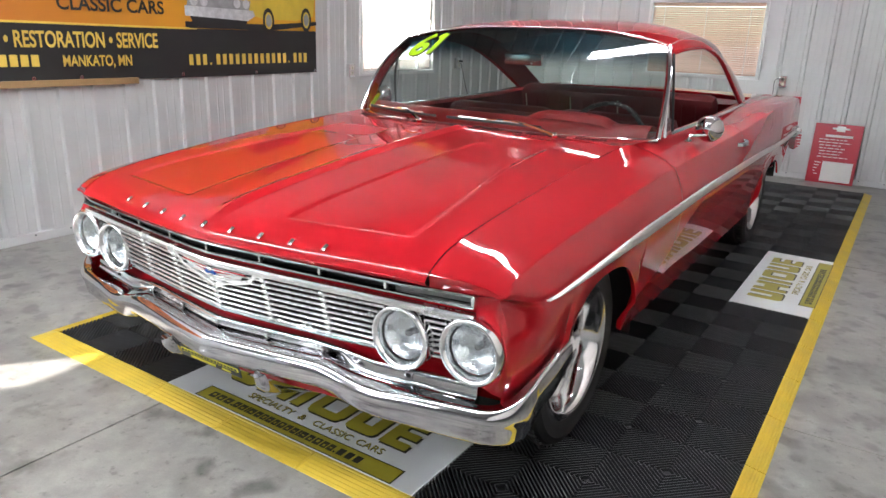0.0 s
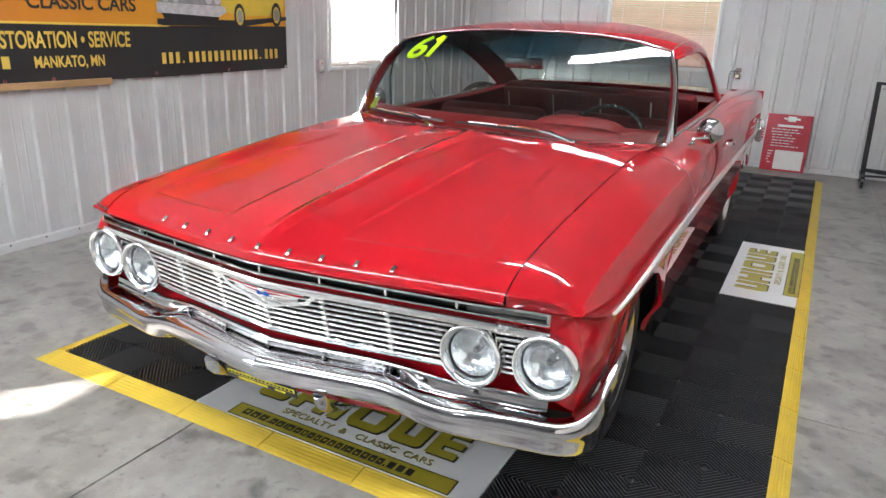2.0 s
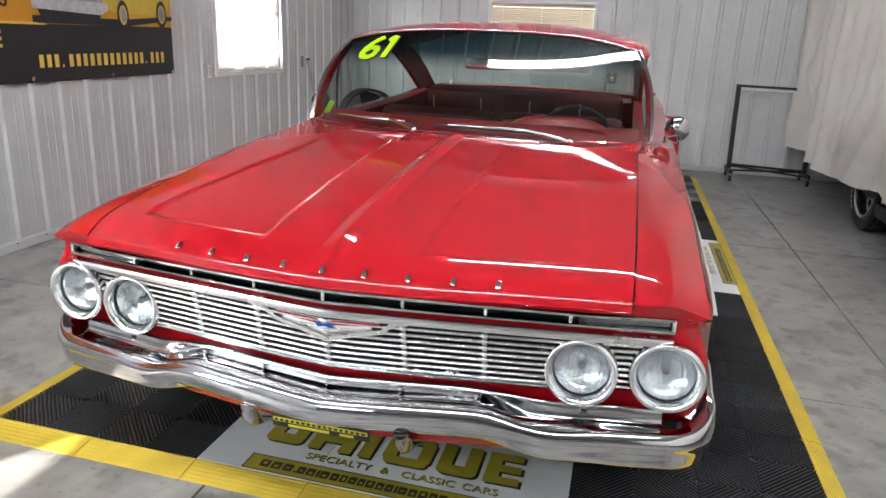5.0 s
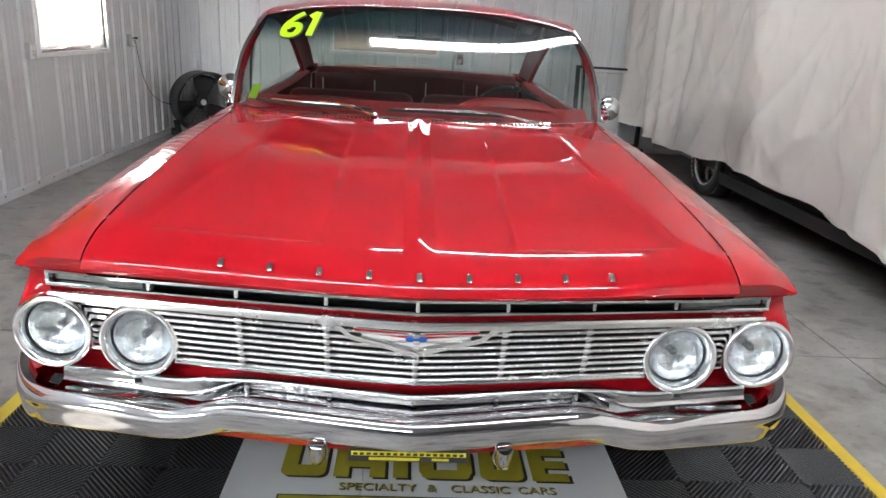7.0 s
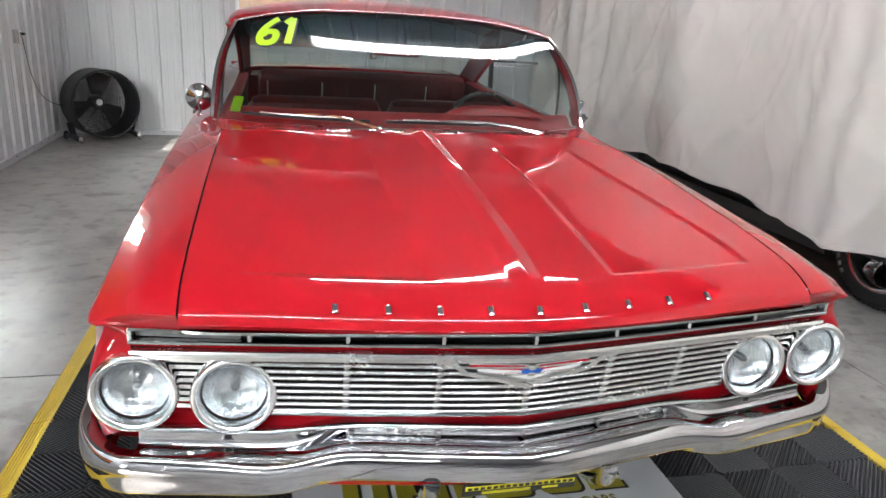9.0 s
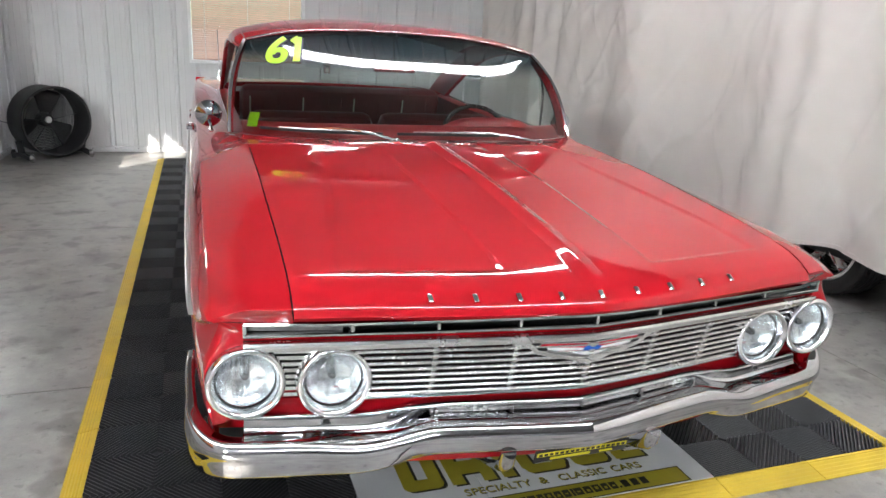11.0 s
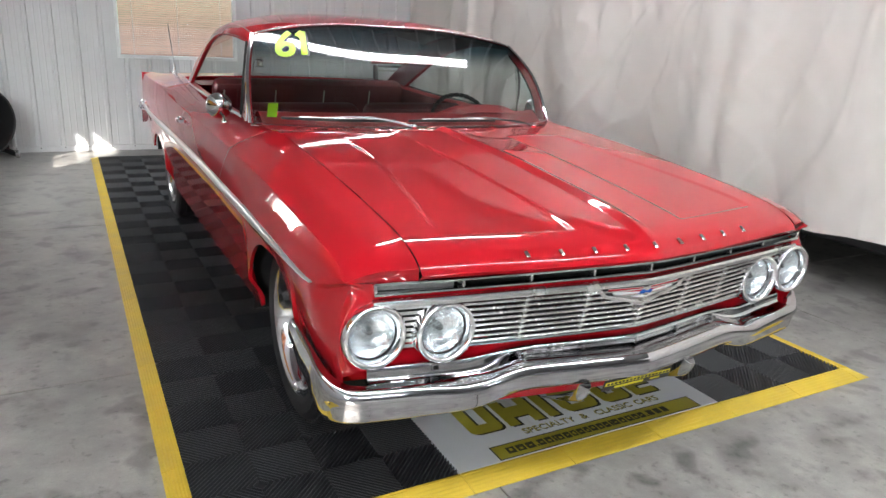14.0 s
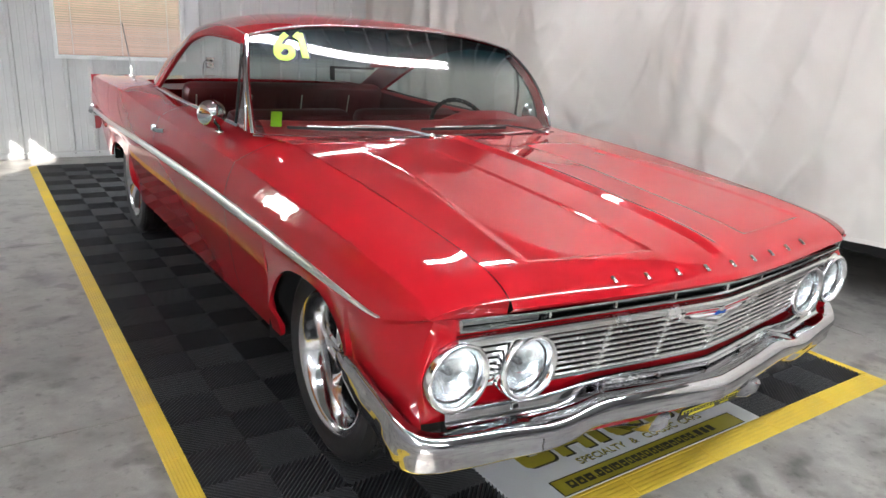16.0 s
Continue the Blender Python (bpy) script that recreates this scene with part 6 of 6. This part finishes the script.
# ---- sockets on the walls ----
def outlet(place, s, z, plug=False):
    e = thing("wall_outlet", place(s, z - 0.06, 0), "grey metal surface outlet box on the wall", "outlet", "wall outlets")
    along = place(1, 0, 0) - place(0, 0, 0)

    def bx(name, ds, dz, w, h, d0, d1, mat_name):
        bm = bm_new()
        p, q = place(s + ds - w / 2, z + dz - h / 2, d0), place(s + ds + w / 2, z + dz + h / 2, d1)
        c, k = (p + q) / 2, q - p
        box(bm, c, (abs(k.x), abs(k.y), abs(k.z)), None, 0.004)
        return part(name, bm, mat_name, e, smooth=False)
    bx("box", 0, 0, 0.072, 0.115, 0.0, 0.055, "satin")
    bx("cover_plate", 0, 0, 0.076, 0.119, 0.055, 0.059, "satin")
    for dz in (-0.024, 0.024):
        bx("socket", 0, dz, 0.034, 0.030, 0.059, 0.063, "ivory")
    bx("cover_screw", 0, 0, 0.008, 0.008, 0.059, 0.062, "satin")
    if plug:
        bx("plug", 0, 0.024 if plug > 0 else -0.024, 0.026, 0.024, 0.063, 0.10, "black")


outlet(west, 3.905, 1.005)
outlet(west, 5.80, 1.05, 1)
outlet(north, 0.52, 1.0, 1)
bm = bm_new()
sweep(bm, [spline3([(0.52, 6.93, 1.02), (0.47, 6.92, 1.03), (0.44, 6.97, 0.97), (0.44, 7.0, 0.80), (0.45, 7.0, 0.5)], k / 20) for k in range(21)], ring(0.004, 8))
tagged(part("extension_cord", bm, "black"), "black power cord hanging from the wall outlet", "cord")

# ---- banner on the wall ----
BX = WALL_X + 0.025
banner = thing("wall_banner", (BX, 1.4, 0.99), "large orange and black vinyl banner fixed to the wall", "banner")
BY0, BY1, BZ0, BZ1, BZM = -1.25, 3.46, 0.997, 2.15, 1.345


def vinyl(name, y0, y1, z0, z1, mat_name, lift, n=1):
    bm = bm_new()
    grid(bm, lambda u, v: Vector((BX + lift + 0.003 * math.sin(7 * (y0 + (y1 - y0) * u)), y0 + (y1 - y0) * u, z0 + (z1 - z0) * v + 0.004 * math.sin(2.3 * (y0 + (y1 - y0) * u)))), max(1, int((y1 - y0) / 0.1)), 6)
    return part(name, bm, mat_name, banner)


vinyl("upper_field", BY0, BY1, BZM, BZ1, "banner", 0.0)
vinyl("lower_field", BY0, BY1, BZ0, BZM, "vinyl_black", 0.0)
vinyl("rule", BY0, 2.2, BZM - 0.006, BZM + 0.008, "gold", 0.003)
WESTROT = Matrix(((0, 0, 1, 0), (1, 0, 0, 0), (0, 1, 0, 0), (0, 0, 0, 1)))


def wall_words(text, y, z, size, mat_name, stretch=0.8, align="LEFT"):
    lettering("banner_lettering", text, size, Matrix.Translation((BX + 0.007, y, z)) @ WESTROT, mat_name, banner, 0.0005, align, stretch, size * 0.022)


wall_words("SALES \u2022 RESTORATION \u2022 SERVICE", 1.86, 1.205, 0.135, "gold", 0.64, "RIGHT")
wall_words("MANKATO, MN", 1.17, 1.088, 0.095, "gold", 0.72)
wall_words("CLASSIC CARS", 1.93, 1.432, 0.12, "ink", 0.98, "RIGHT")
for k in range(20):
    vinyl("banner_bar", 2.11 + k * 0.0625, 2.11 + k * 0.0625 + (0.016 if k in (3, 16) else 0.036), 1.085, 1.085 + (0.016 if k in (3, 16) else 0.078), "gold", 0.006)
for k in range(10):
    vinyl("banner_bar", 0.42 + k * 0.062, 0.42 + k * 0.062 + 0.046, 1.085, 1.155, "gold", 0.006)
# large plain block forms and a printed yellow car
for k in range(6):
    y = -0.95 + k * 0.42
    vinyl("banner_block", y, y + 0.10, 1.60, 2.02, "ink", 0.005)
    vinyl("banner_block", y + 0.10, y + 0.33, 1.60, 1.70, "ink", 0.005)


def flat_shape(name, pts, mat_name, lift):
    bm = bm_new()
    bm.faces.new([bm.verts.new((BX + 0.004 + lift, y, z)) for y, z in pts])
    return part(name, bm, mat_name, banner, smooth=False)


flat_shape("printed_car", [(2.10, 1.345), (2.95, 1.345), (3.46, 1.40), (3.46, 1.43), (2.9, 1.39), (2.10, 1.39)], "vinyl_black", 0.001)
flat_shape("printed_car", [(2.14, 1.47), (2.70, 1.46), (2.86, 1.43), (3.22, 1.43), (3.42, 1.47), (3.44, 1.62), (3.30, 1.68), (2.95, 1.70), (2.60, 1.72), (2.20, 1.70), (2.13, 1.62)], "bannercar", 0.003)
flat_shape("printed_car", [(2.40, 1.70), (2.95, 1.70), (3.22, 1.69), (3.05, 1.86), (2.55, 1.88)], "vinyl_black", 0.004)
flat_shape("printed_car", [(2.12, 1.50), (2.70, 1.49), (2.72, 1.56), (2.14, 1.58)], "grey_print", 0.005)
flat_shape("printed_car", [(2.10, 1.43), (2.68, 1.41), (2.76, 1.45), (2.74, 1.49), (2.10, 1.50)], "bumper_print", 0.006)
flat_shape("printed_car", [(2.16, 1.39), (2.66, 1.375), (2.68, 1.41), (2.14, 1.43)], "vinyl_black", 0.006)
for hy in (2.18, 2.27, 2.58, 2.67):
    bm = bm_new()
    lathe(bm, [(0.034, 0.0), (0.0, 0.001)], 18, Matrix.Translation((BX + 0.013, hy, 1.535)) @ Matrix.Rotation(radians(90), 4, "Y"))
    part("printed_lamp", bm, "bumper_print", banner)
for wy, wz in ((2.90, 1.42), (3.33, 1.44)):
    for rad, mn, lf in ((0.098, "ink", 0.010), (0.066, "bannercar", 0.0115), (0.050, "grey_print", 0.013)):
        bm = bm_new()
        lathe(bm, [(rad, 0.0), (0.0, 0.0005)], 24, Matrix.Translation((BX + lf, wy, wz)) @ Matrix.Rotation(radians(90), 4, "Y") @ Matrix.Diagonal((1, 0.62, 1, 1)))
        part("printed_wheel", bm, mn, banner)
for y in (-0.8, 0.1, 0.98, 1.28, 2.05, 2.75, 3.43):
    bm = bm_new()
    lathe(bm, [(0.013, 0.0), (0.012, 0.003), (0.006, 0.003), (0.005, 0.0)], 14, Matrix.Translation((BX + 0.006, y, 1.018)) @ Matrix.Rotation(radians(90), 4, "Y"))
    part("grommet", bm, "satin", banner)
bm = bm_new()
box(bm, (WALL_X + 0.033, 0.2, 0.985), (0.024, 2.96, 0.042), None, 0.003)
tagged(part("wooden_board", bm, "wood", smooth=False), "narrow bare wooden board on the wall under the banner", "board")

# ---- leaning red sign ----
sign = thing("sign_board", (1.13, 6.92, 0), "red board with white print and paper leaning on the wall", "sign")
SR = Matrix.Translation((1.125, 6.905, 0.004)) @ Matrix.Rotation(radians(-9), 4, "X")
bm = bm_new()
box(bm, (0, 0, 0.305), (0.44, 0.008, 0.61), None, 0.002)
bmesh.ops.transform(bm, matrix=SR, verts=bm.verts)
part("board", bm, "sign", sign, smooth=False)


def on_sign(name, x0, x1, z0, z1, mat_name, lift):
    bm = bm_new()
    box(bm, ((x0 + x1) / 2, -0.004 - lift, (z0 + z1) / 2), (x1 - x0, 0.0012, z1 - z0))
    bmesh.ops.transform(bm, matrix=SR, verts=bm.verts)
    part(name, bm, mat_name, sign, smooth=False)


on_sign("paper_sheet", -0.09, 0.19, 0.02, 0.225, "paper", 0.003)
on_sign("sign_shape", -0.06, 0.10, 0.555, 0.575, "paper", 0.001)
on_sign("sign_shape", -0.02, 0.06, 0.535, 0.592, "paper", 0.002)
rng = random.Random(3)
on_sign("sign_bar", -0.11, 0.14, 0.475, 0.500, "paper", 0.001)
z = 0.445
while z > 0.06:
    x = -0.17 + rng.uniform(0, 0.03)
    end = 0.17 - rng.uniform(0, 0.14)
    while x < end:
        w = rng.uniform(0.02, 0.06)
        if not (z < 0.24 and x + w > -0.10):
            on_sign("sign_bar", x, min(x + w, end), z, z + 0.009, "paper", 0.001)
        x += w + 0.012
    z -= 0.030

# ---- black rolling rack by the back wall ----
rack = thing("rolling_rack", (2.27, 6.68, 0), "black metal rolling rack standing before the wall", "rack")


def bar(name, a, b, w=0.022, parent=rack, mat_name="black"):
    bm = bm_new()
    d = (Vector(b) - Vector(a)).normalized()
    sweep(bm, [a, b], [(-w, -w), (w, -w), (w, w), (-w, w)], Vector((0, 1, 0)) if abs(d.z) > 0.9 else Vector((0, 0, 1)))
    return part(name, bm, mat_name, parent, smooth=False)


bar("upright", (1.88, 6.66, 0.08), (1.85, 6.66, 1.02))
bar("upright", (2.66, 6.72, 0.08), (2.66, 6.72, 1.02))
bar("top_bar", (1.85, 6.66, 1.005), (2.66, 6.72, 0.995), 0.013)
bar("shelf_bar", (1.88, 6.66, 0.16), (2.66, 6.72, 0.13), 0.012)
bar("shelf_bar", (1.88, 6.50, 0.12), (2.66, 6.86, 0.10), 0.010)
bar("shelf_bar", (1.88, 6.86, 0.12), (2.66, 6.52, 0.10), 0.010)
bar("wire_shelf", (1.90, 6.90, 0.94), (2.62, 6.92, 0.94), 0.006, rack, "satin")
for x, yc in ((1.88, 6.66), (2.66, 6.70)):
    bar("foot", (x, yc - 0.20, 0.10), (x, yc + 0.20, 0.10), 0.020)
    for yy in (-0.19, 0.19):
        bm = bm_new()
        lathe(bm, [(0.0, -0.014), (0.034, -0.012), (0.036, 0.0), (0.034, 0.012), (0.0, 0.014)], 18, Matrix.Translation((x, yc + yy, 0.036)) @ Matrix.Rotation(radians(90), 4, "Y"))
        part("caster", bm, "black", rack)
        bm = bm_new()
        box(bm, (x, yc + yy, 0.07), (0.036, 0.03, 0.05), None, 0.004)
        part("caster_fork", bm, "satin", rack)
